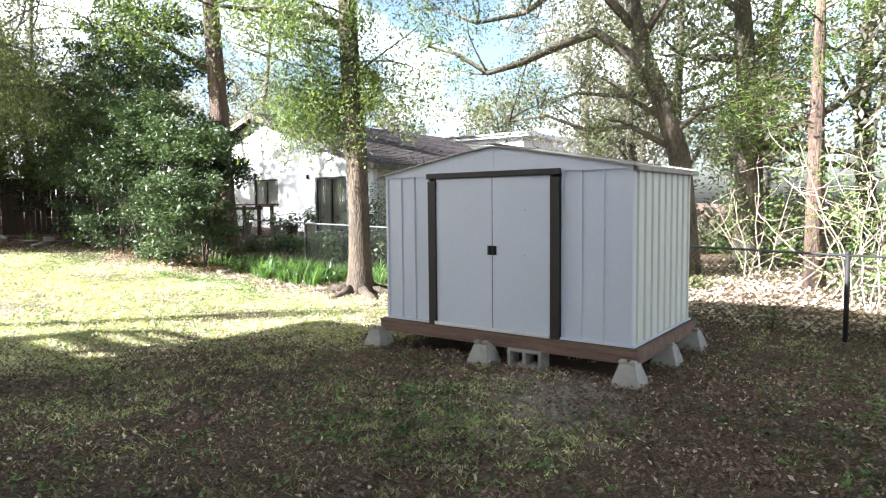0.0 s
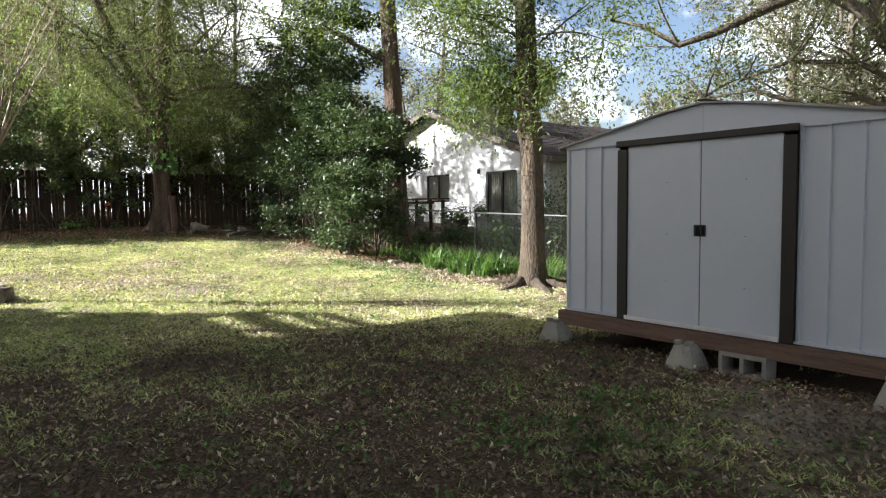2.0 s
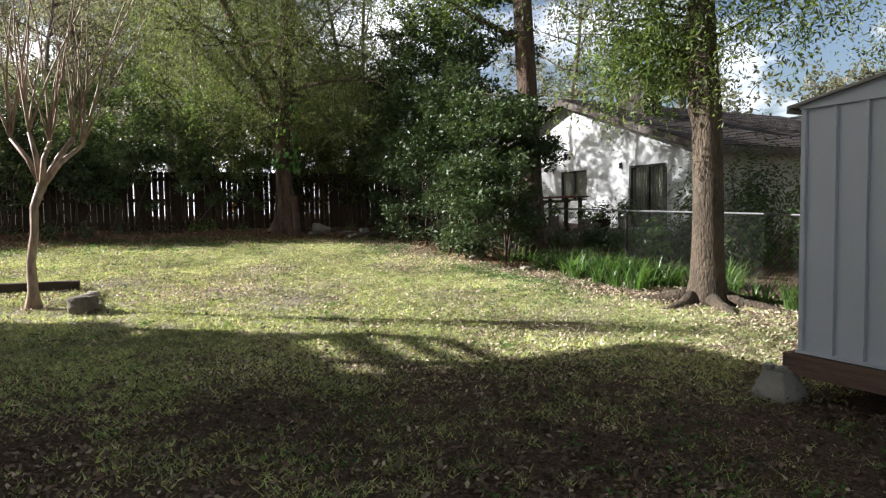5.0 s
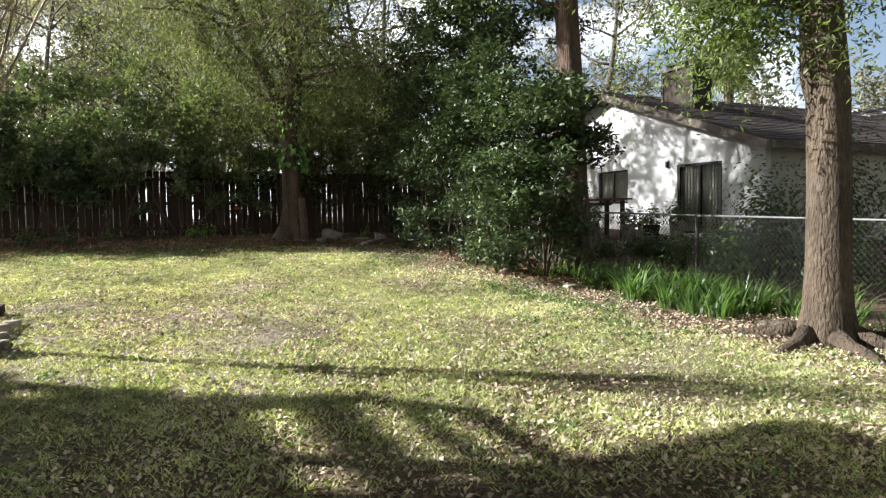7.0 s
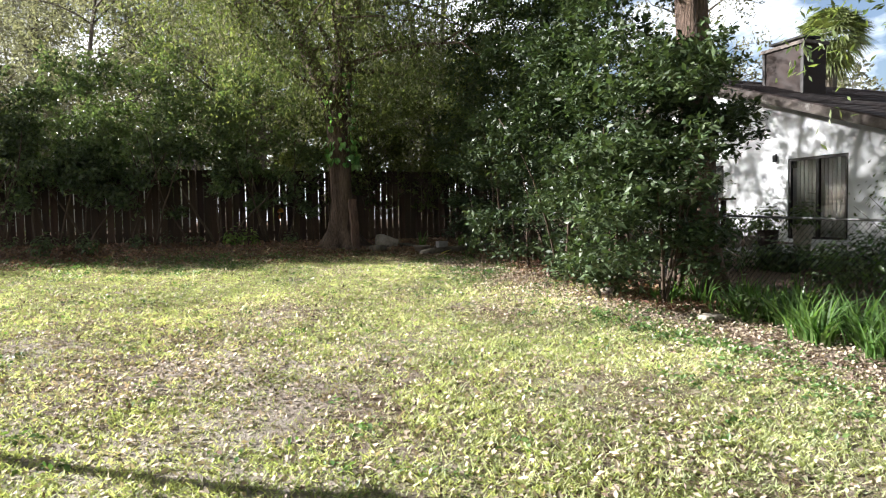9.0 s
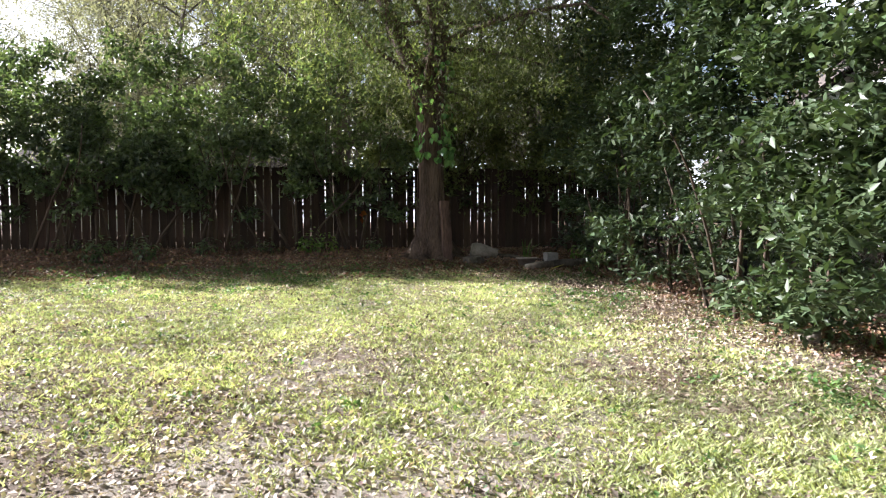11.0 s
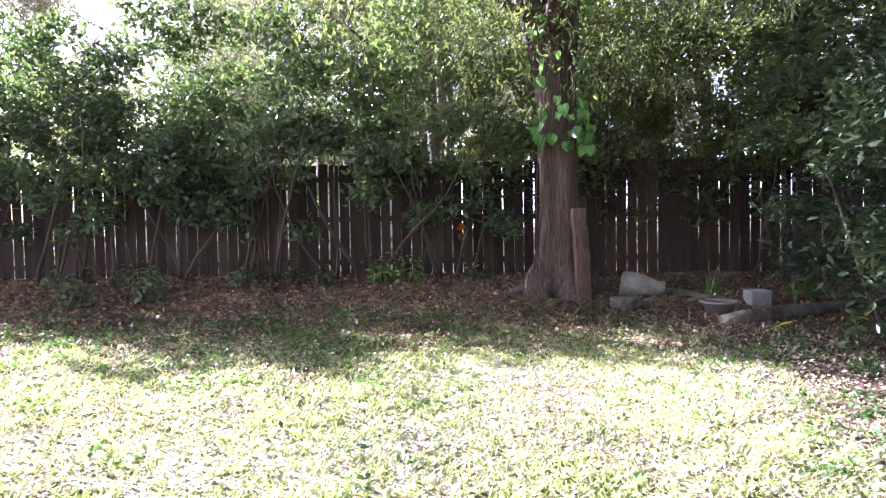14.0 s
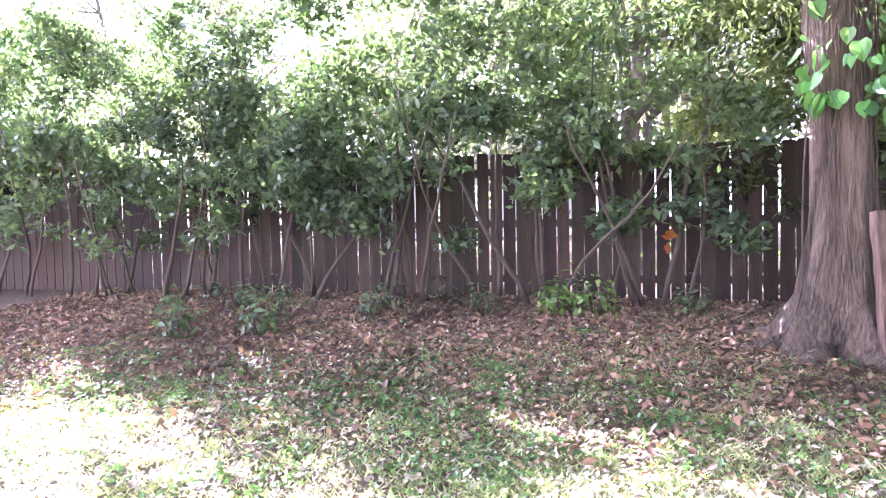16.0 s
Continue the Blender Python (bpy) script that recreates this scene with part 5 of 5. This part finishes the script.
rough_beam("fallen_branch", (-20.9, 7.2, G(-20.9, 7.2) + 0.05), (-20.1, 8.0, G(-20, 8) + 0.04), 0.05, 0.05, M_BARK_DARK, "rotting fallen branch half buried in leaves", "branch", True)
rough_beam("log", (-19.15, 7.25, G(-19, 7.3) + 0.03), (-19.75, 9.3, G(-19.7, 9) + 0.14), 0.085, 0.08, M_BARK_DARK, "dark decaying log lying in the leaf litter", "log", True)
cb = boxes((-20.2, -19.98, 7.93, 8.15, G(-20, 8) - 0.02, G(-20, 8) + 0.2), bevel=0.012)
tagged(part("paving_block", cb, M_CONCRETE), "square pale concrete block standing in leaf litter", "concrete block")


def planter():
    x, y = -19.65, 7.42
    z = G(x, y)
    t = thing("planter", (x, y, z), "grey clay bowl planter sunk among fallen leaves", "plant pot")
    bm = bmesh.new()
    rings = []
    for r, h in ((0.11, -0.02), (0.17, 0.13), (0.185, 0.13), (0.185, 0.155), (0.16, 0.155), (0.14, 0.08)):
        rings.append([bm.verts.new((x + math.cos(a * math.pi / 10) * r, y + math.sin(a * math.pi / 10) * r, z + h)) for a in range(20)])
    for a, b in zip(rings, rings[1:]):
        for k in range(20):
            bm.faces.new((a[k], a[(k + 1) % 20], b[(k + 1) % 20], b[k]))
    bm.faces.new(rings[0][::-1])
    bm.faces.new(rings[-1])
    part("bowl", bm, M_TERRA, t, "", True)
    sb = bmesh.new()
    bmesh.ops.create_cone(sb, segments=20, cap_ends=True, radius1=0.135, radius2=0.145, depth=0.06, matrix=Matrix.Translation((x, y, z + 0.1)))
    part("soil", sb, M_BARK_DARK, t)


planter()
# the sandy bed round the young tree
stone("lava_rock", -10.9, 1.22, 0.17, 0.2, 0.14, M_BARK_DARK, "dark rough rock at the edge of the tree bed", "stone", 12)
for i, (x, y, s) in enumerate(((-11.25, 1.2, 0.09), (-11.45, 1.3, 0.07), (-11.7, 1.25, 0.1), (-11.95, 1.3, 0.08), (-11.1, 1.35, 0.07))):
    ob = stone("edging_stone", x, y, s, s * 1.2, s * 0.7, M_STONE, "small grey edging stone by the young tree", "stone", 20 + i)
    ob["group"] = "edging stones round the tree bed"
rough_beam("timber", (-12.65, 1.1, G(-12.6, 1) + 0.06), (-12.75, -0.9, G(-12.7, -0.8) + 0.06), 0.14, 0.14, M_DARKWOOD, "dark squared landscape timber edging the tree bed", "timber")
stone("pale_stone", -14.0, 8.25, 0.16, 0.12, 0.07, M_STONE, "flat pale stone under the camellia shrub", "stone", 33)
stone("pale_stone", -12.2, 8.35, 0.12, 0.16, 0.05, M_STONE, "flat pale stone under the camellia shrub", "stone", 35)

# single bright leaves
leaf_mesh("orange_leaf", [(-22.5, 4.72, 1.3), (-22.5, 4.76, 1.2), (-22.48, 4.68, 1.26)], 0.2, M_ORANGE, None, "", ratio=0.6, up=0, seed=3)
tagged(bpy.data.objects["orange_leaf"], "bright orange dead leaf caught on a hedge twig", "leaf")
leaf_mesh("yellow_leaf", [(-18.75, 7.5, G(-18.7, 7.5) + 0.05)], 0.3, M_YELLOW, None, "", ratio=0.4, up=2, seed=5)
tagged(bpy.data.objects["yellow_leaf"], "big yellow fallen leaf on the brown litter", "leaf")


# ---- strap leaves at the chain-link fence ----
def strap_clump(x, y, n, h, seed, fern=False):
    rng = np.random.default_rng(seed)
    V, F = [], []
    z = ground_z(x, y) - 0.02
    for i in range(n):
        a = rng.uniform(0, 6.28)
        r = rng.uniform(0, 0.14)
        L = h * rng.uniform(0.6, 1.15)
        b = Vector((x + math.cos(a) * r, y + math.sin(a) * r, z))
        d = Vector((math.cos(a), math.sin(a), 0))
        s = Vector((-d.y, d.x, 0)) * rng.uniform(0.011, 0.018)
        bend = rng.uniform(0.25, 1.1)
        k = len(V)
        for j in range(5):
            t = j / 4
            p = b + Vector((0, 0, L * (t - 0.45 * bend * t * t))) + d * (L * bend * t * t * 0.8)
            w = s * (1 - t ** 2)
            V += [p - w, p + w]
        for j in range(4):
            F.append((k + 2 * j, k + 2 * j + 1, k + 2 * j + 3, k + 2 * j + 2))
    ob = obj("iris_clump", V, F, M_IRIS)
    return tagged(ob, "clump of green strap leaves at the foot of the fence", "plant", "strap-leaf plants along the fence", "")


rngp = random.Random(5)
for i in range(105):
    x = -13.9 + 4.6 * rngp.random() ** 0.9
    if -9.65 < x < -8.6 and True:
        x += 0.0
    y = rngp.uniform(8.55, 9.6) if x < -9.7 else rngp.uniform(9.75, 10.8)
    strap_clump(x, y, rngp.randint(8, 20), rngp.uniform(0.3, 0.55) + 0.1 * (x > -12), 500 + i)
for i in range(10):
    strap_clump(rngp.uniform(-8.4, -5.5), rngp.uniform(9.3, 10.4), 14, 0.5, 640 + i)
for i in range(50):
    x = rngp.uniform(-12.9, -7.2)
    strap_clump(x, rngp.uniform(9.15, 9.95), rngp.randint(9, 18), rngp.uniform(0.35, 0.6), 710 + i)
strap_clump(-20.7, 7.75, 10, 0.6, 700)


# ---- low plants ----
def low_plant(x, y, r, h, n, mat, seed, label, size=0.09, name="low_plant", group=""):
    rng = np.random.default_rng(seed)
    z = ground_z(x, y)
    P = rng.normal(size=(n, 3)) * np.array([r * 0.55, r * 0.55, h * 0.35]) + np.array([x, y, z + h * 0.5])
    P[:, 2] = np.maximum(P[:, 2], z + 0.02)
    t = thing(name, (x, y, z), label, "plant", group)
    bm = bmesh.new()
    rr = random.Random(seed)
    for k in range(4):
        tube(bm, limb_path(rr, (x, y, z - 0.03), (rr.uniform(-0.6, 0.6), rr.uniform(-0.6, 0.6), 1), h * 0.9, 4, 0.2), taper(0.012, 0.004, 5), 4)
    part("stem", bm, M_TWIG, t)
    leaf_mesh("foliage", P, size, mat, t, "", seed=seed, ratio=0.5, up=0.4)


for i in range(16):
    low_plant(rngp.uniform(-22.3, -21.3), rngp.uniform(-1, 5.2), 0.16, 0.25, 45, M_LEAF_HEDGE, 800 + i, "small green seedling at the foot of the wooden fence", 0.08, "seedling", "seedlings by the fence")
for i, (x, y) in enumerate(((-20.6, 0.9), (-20.3, 0.2), (-21.9, 3.6), (-21.9, 4.0), (-20.2, 8.7), (-18.2, 8.0), (-12.0, 8.7), (-15.2, 8.2))):
    low_plant(x, y, 0.2, 0.35, 110, M_LEAF_BRIGHT if i in (2, 3, 4) else M_LEAF_HEDGE, 830 + i, "low leafy green plant in the litter", 0.1, "seedling", "seedlings by the fence")
# plants past the chain-link fence and round the patio
for i in range(26):
    x = rngp.uniform(-21, -9.5)
    y = rngp.uniform(11, 14.5)
    low_plant(x, y, 0.4, (0.4 if x < -15 else 0.65) if x < -12 else 1.0, 380, (M_LEAF_HEDGE, M_LEAF_CAM, M_IRIS)[i % 3], 850 + i, "dark leafy garden plant past the chain-link fence", 0.12, "garden_plant", "plants in the neighbour's garden")
for i in range(7):
    low_plant(-14.6 + i * 0.85, 15.5 + (i % 2) * 1.2, 0.75, 1.9 + 0.3 * (i % 3), 1500, M_LEAF_CAM if i % 2 else M_LEAF_HEDGE, 880 + i, "tall dark shrub against the shaded house wall", 0.12, "garden_shrub", "shrubs beside the neighbour's house")
for i in range(64):
    x, y = rngp.uniform(-6.5, 6), rngp.uniform(12.5, 25)
    low_plant(x, y, 0.4, rngp.uniform(0.25, 0.75), 170, (M_LEAF_HEDGE, M_LEAF_BRIGHT, M_LEAF_OAK)[i % 3], 900 + i, "leafy undergrowth in the woods past the fence", 0.12, "undergrowth_plant", "undergrowth past the chain-link fence")
for i in range(44):
    low_plant(rngp.uniform(-9, 16), rngp.uniform(22, 34), 1.5, rngp.uniform(1.0, 2.2), 520, (M_LEAF_FAR, M_LEAF_DUSK, M_LEAF_HEDGE)[i % 3], 1000 + i, "broad dull-green thicket deep in the woods", 0.24, "thicket", "undergrowth past the chain-link fence")
for i in range(14):
    low_plant(rngp.uniform(-1.8, 4), rngp.uniform(8.6, 9.6), 0.2, 0.35, 90, M_LEAF_HEDGE, 950 + i, "weedy green seedling along the chain-link fence", 0.07, "weed", "weeds along the chain-link fence")


def bare_bush(x, y, h, seed):
    rng = random.Random(seed)
    t = thing("bare_shrub", (x, y, ground_z(x, y)), "pale tangled half-bare shrub in the sunlit clearing", "shrub")
    bm = bmesh.new()
    tips = []
    for k in range(6):
        p = limb_path(rng, (x + rng.uniform(-0.3, 0.3), y + rng.uniform(-0.3, 0.3), ground_z(x, y) - 0.05), (rng.uniform(-0.6, 0.6), rng.uniform(-0.6, 0.4), 1), h * rng.uniform(0.7, 1.2), 8, 0.22)
        tube(bm, p, taper(0.016, 0.005, 9), 6)
        for j in range(5):
            s = limb_path(rng, p[rng.randint(2, 8)], (rng.uniform(-1, 1), rng.uniform(-1, 1), rng.uniform(-0.3, 0.7)), h * 0.4, 5, 0.35)
            tube(bm, s, taper(0.008, 0.003, 6), 4)
            tips += s[2:]
    part("stem_tangle", bm, M_BARK_PALE, t, "", True, "stuff")
    leaf_mesh("foliage", crown_points(tips[::2], seed, 14, 0.2), 0.08, M_LEAF_BRIGHT, t, "sparse yellow-green leaves", seed=seed, ratio=0.45)


bare_bush(-0.6, 11.6, 2.6, 61)
bare_bush(0.5, 12.2, 3.4, 62)
bare_bush(-1.2, 13.0, 2.4, 63)
bare_bush(-2.9, 14.8, 2.2, 64)

# fern-like bright sprays on the reddish tree
rf = random.Random(9)
sp = thing("cedar", (-1.6, 14.2, -0.4), "cedar with flat bright-green sprays in the clearing", "tree", "trees of the woods beyond the fences")
bmc = tube(bmesh.new(), [(-1.6, 14.2, -0.5), (-1.65, 14.2, 3), (-1.6, 14.2, 7.5)], [0.21, 0.14, 0.03], 9, 0.1)
bml = bmesh.new()
tp = []
for k in range(30):
    z = 2.6 + k * 0.16
    a = rf.uniform(0, 6.28)
    p = limb_path(rf, (-1.62, 14.2, z), (math.cos(a), math.sin(a), 0.25), 2.1 - 0.17 * (z - 2), 7, 0.1, -0.05)
    tube(bml, p, taper(0.02, 0.005, 8), 4)
    tp += p[2:]
part("trunk", bmc, M_BARK_RED, sp, "", True)
part("limb_work", bml, M_BARK_RED, sp, "", True, "stuff")
leaf_mesh("foliage", crown_points(tp, 91, 40, 0.14, 0.06), 0.1, M_LEAF_BRIGHT, sp, "flat bright-green sprays", seed=92, ratio=0.2, up=1.2)


# ---- patio things ----
def patio_bench():
    t = thing("patio_table", (-20.5, 15.6, 0.1), "dark reddish wooden picnic table on the neighbour's patio", "table")
    z = 0.15
    for i in range(4):
        part("tabletop_board", boxes((-23.6, -19.6, 15.2 + i * 0.2, 15.38 + i * 0.2, 1.22 + z, 1.27 + z), bevel=0.004), M_REDWOOD if i < 2 else M_DARKWOOD, t)
    for x in (-23.3, -21.6, -19.9):
        for y in (15.25, 15.85):
            part("leg", boxes((x - 0.05, x + 0.05, y - 0.05, y + 0.05, 0, 1.21 + z)), M_DARKWOOD, t)
    part("rail", boxes((-23.5, -19.7, 15.22, 15.27, 1.05 + z, 1.15 + z)), M_DARKWOOD, t)


patio_bench()
for i, (x, y, w, h, m) in enumerate(((-18.9, 15.2, 0.5, 0.5, M_STONE), (-18.0, 15.0, 0.6, 0.35, M_TERRA), (-17.3, 14.6, 0.5, 0.5, M_CHIM), (-16.6, 14.8, 0.45, 0.6, M_STONE), (-19.7, 14.6, 0.35, 0.6, M_TERRA))):
    t = thing("garden_pot", (x, y, 0.2), "large dull garden pot standing in the neighbour's patio", "plant pot", "pots on the patio")
    bm = bmesh.new()
    bmesh.ops.create_cone(bm, segments=14, cap_ends=True, radius1=w * 0.32, radius2=w * 0.45, depth=h, matrix=Matrix.Translation((x, y, 0.15 + h / 2)))
    part("pot", bm, m, t)
    P = np.random.default_rng(i).normal(size=(160, 3)) * 0.16 + np.array([x, y, 0.35 + h])
    leaf_mesh("foliage", P, 0.14, M_LEAF_HEDGE, t, "", seed=i)
tagged(part("patio_slab", boxes((-25, -14.8, 14.2, 18.09, -0.3, 0.18)), M_CONCRETE), "grey concrete patio slab", "patio", kind="structure")
tagged(part("road", boxes((-1, 60, 24, 29, -0.6, -0.33)), M_CONCRETE), "pale sunlit road past the woods", "road", kind="structure")


def far_chimney():
    t = thing("chimney_house", (-43, -4.2, 0), "distant house of which a pale boxy chimney shows", "house")
    part("wall", boxes((-50, -41.8, -10, 2, 0, 3.2)), M_STUCCO_SHADE, t)
    bm = bmesh.new()
    prism(bm, [(-51, -10.5, 3.2), (-41, -10.5, 3.2), (-46, -10.5, 5.6)], (0, 13, 0))
    part("roof", bm, M_SHINGLE, t)
    c = part("chimney", boxes((-42.6, -41.9, -4.75, -3.65, 3.0, 9.1), bevel=0.02), M_STUCCO_SHADE, t, "pale grey boxy chimney")
    k = part("chimney_cap", boxes((-42.7, -41.8, -4.85, -3.55, 9.11, 9.35)), M_GALV, None)
    k.parent = c


far_chimney()


# ---- leaf litter and turf ----
def in_view(rng, n):
    """Points over the yard, closer together near the walked line."""
    x = rng.uniform(-22.8, 2.8, n)
    y = rng.uniform(-3.0, 10.0, n)
    yl = np.interp(-x, [0, 1.6, 5, 10, 15.2, 23], [0.5, 1.9, 3.2, 4.2, 4.6, 4.6])
    keep = rng.random(n) < np.clip(1.35 - np.abs(y - yl - 1.5) * 0.11, 0.35, 1)
    return x[keep], y[keep]


def ground_np(x, y):
    slope = -0.757 - 0.058 * x - 0.011 * y
    flat = -0.385
    h = np.maximum(0.12 - np.abs(slope - flat), 0) / 0.12
    z = np.maximum(slope, flat) + h * h * 0.03
    z = np.where(z > 0.55, 0.55 + (z - 0.55) * 0.15, z)
    return z


def turf_at(x, y):
    return np.array([cover(a, b)[0] for a, b in zip(x, y)])


def scatter_ground():
    rng = np.random.default_rng(4)
    x, y = in_view(rng, 330000)
    tv = turf_at(x, y)
    keep = rng.random(len(x)) < np.clip(1.0 - 1.2 * tv, 0.25, 1)
    x, y = x[keep], y[keep]
    hide = (x > -5.1) & (x < -2.2) & (y > 5.9) & (y < 7.6)
    x, y = x[~hide], y[~hide]
    z = ground_np(x, y) + rng.uniform(0.004, 0.03, len(x))
    P = np.stack([x, y, z], 1)
    # shade painted into leaf colour by the house; the fence strip is browner litter
    shade_dark = rng.random(len(x)) < np.clip(np.maximum((x + 9.0 - 0.6 * (y - 2)) / 2.0, (-18.2 - x) / 2), 0.04, 0.9)
    leaf_mesh("leaf_litter", P[~shade_dark], 0.042, M_LITTER, None, "brown and tan fallen leaves over the yard", ratio=0.55, up=1.0, seed=8, kind="stuff")
    leaf_mesh("damp_leaf_litter", P[shade_dark], 0.045, M_LITTER_SHADE, None, "brown fallen leaves coloured darker for the shaded yard", ratio=0.55, up=1.0, seed=12, kind="stuff")
    # low broad weeds in patches
    wx, wy = rng.uniform(-22.3, 1.5, 18000), rng.uniform(-1.5, 8.8, 18000)
    near = (np.exp(-((wx + 18.9) ** 2 / 1.6 + (wy - 2.6) ** 2 / 6)) + 0.8 * np.exp(-((wx + 17.2) ** 2 / 3 + (wy - 7.3) ** 2 / 0.5)) + 0.7 * np.exp(-((wx + 11.4) ** 2 / 3 + (wy - 7.6) ** 2 / 0.5))
            + 0.5 * np.exp(-((wx - 0.2) ** 2 / 1.2 + (wy - 6.0) ** 2 / 2)) + 0.35 * np.exp(-((wx + 3.3) ** 2 / 1.5 + (wy - 3.6) ** 2 / 1.5)) + 0.03)
    patchy = np.array([noise.noise(Vector((a * 1.3, b * 1.3, 4))) for a, b in zip(wx, wy)])
    k = rng.random(18000) < near * (0.8 + 1.5 * patchy)
    W = sprays(rng, np.stack([wx[k], wy[k], ground_np(wx[k], wy[k]) + 0.02], 1), 16, np.array([0.06, 0.06, 0.012]))
    leaf_mesh("low_weeds", W, 0.045, M_WEED, None, "low broad-leaved green weeds in patches on the litter", ratio=0.6, up=0.9, seed=13, kind="stuff")
    x2, y2 = rng.uniform(-22.75, -18.2, 30000), rng.uniform(-3, 9.3, 30000)
    k2 = rng.random(30000) < np.clip((-x2 - 17.6) / 2.6, 0, 1)
    x2, y2 = x2[k2], y2[k2]
    x3 = rng.uniform(-20.5, -12.5, 9000)
    y3 = 8.9 + 0.0 * x3 + rng.normal(size=9000) * 0.45
    x2, y2 = np.concatenate([x2, x3]), np.concatenate([y2, y3])
    leaf_mesh("leaf_drift", np.stack([x2, y2, ground_np(x2, y2) + rng.uniform(0.01, 0.04, len(x2))], 1), 0.07, M_LITTER_RED, None, "reddish-brown leaf drift along the fences", ratio=0.5, up=1.2, seed=18, kind="stuff")
    # turf
    cx, cy = in_view(rng, 120000)
    tv = turf_at(cx, cy)
    keep = rng.random(len(cx)) < np.clip((tv - 0.06) * 2.2, 0.02, 1)
    cx, cy = cx[keep], cy[keep]
    per = 11
    n = len(cx) * per
    bx = np.repeat(cx, per) + rng.normal(size=n) * 0.04
    by = np.repeat(cy, per) + rng.normal(size=n) * 0.04
    bz = ground_np(bx, by) - 0.005
    hgt = rng.uniform(0.016, 0.036, n) * np.repeat(rng.uniform(0.6, 1.5, len(cx)), per)
    a = rng.uniform(0, 6.283, n)
    w = rng.uniform(0.005, 0.011, n)
    lean = rng.uniform(0.5, 1.9, n) * hgt
    b = rng.uniform(0, 6.283, n)
    base = np.stack([bx, by, bz], 1)
    s = np.stack([np.cos(a) * w, np.sin(a) * w, np.zeros(n)], 1)
    tip = base + np.stack([np.cos(b) * lean, np.sin(b) * lean, hgt], 1)
    V = np.stack([base - s, base + s, tip], 1).reshape(-1, 3)
    me = bpy.data.meshes.new("turf")
    me.vertices.add(3 * n)
    me.vertices.foreach_set("co", V.astype(np.float32).ravel())
    me.loops.add(3 * n)
    me.loops.foreach_set("vertex_index", np.arange(3 * n, dtype=np.int32))
    me.polygons.add(n)
    me.polygons.foreach_set("loop_start", (np.arange(n) * 3).astype(np.int32))
    me.update(calc_edges=True)
    me.materials.append(M_GRASS)
    tagged(new("turf", me), "short patchy yellow-green lawn grass", kind="stuff")
    # litter past the fence
    x = rng.uniform(-7, 6, 26000)
    y = rng.uniform(9.4, 18, 26000)
    leaf_mesh("woodland_litter", np.stack([x, y, ground_np(x, y) + rng.uniform(0.01, 0.04, len(x))], 1), 0.1, M_LITTER, None, "pale leaf litter on the woodland floor", ratio=0.5, up=1.3, seed=9, kind="stuff")


scatter_ground()
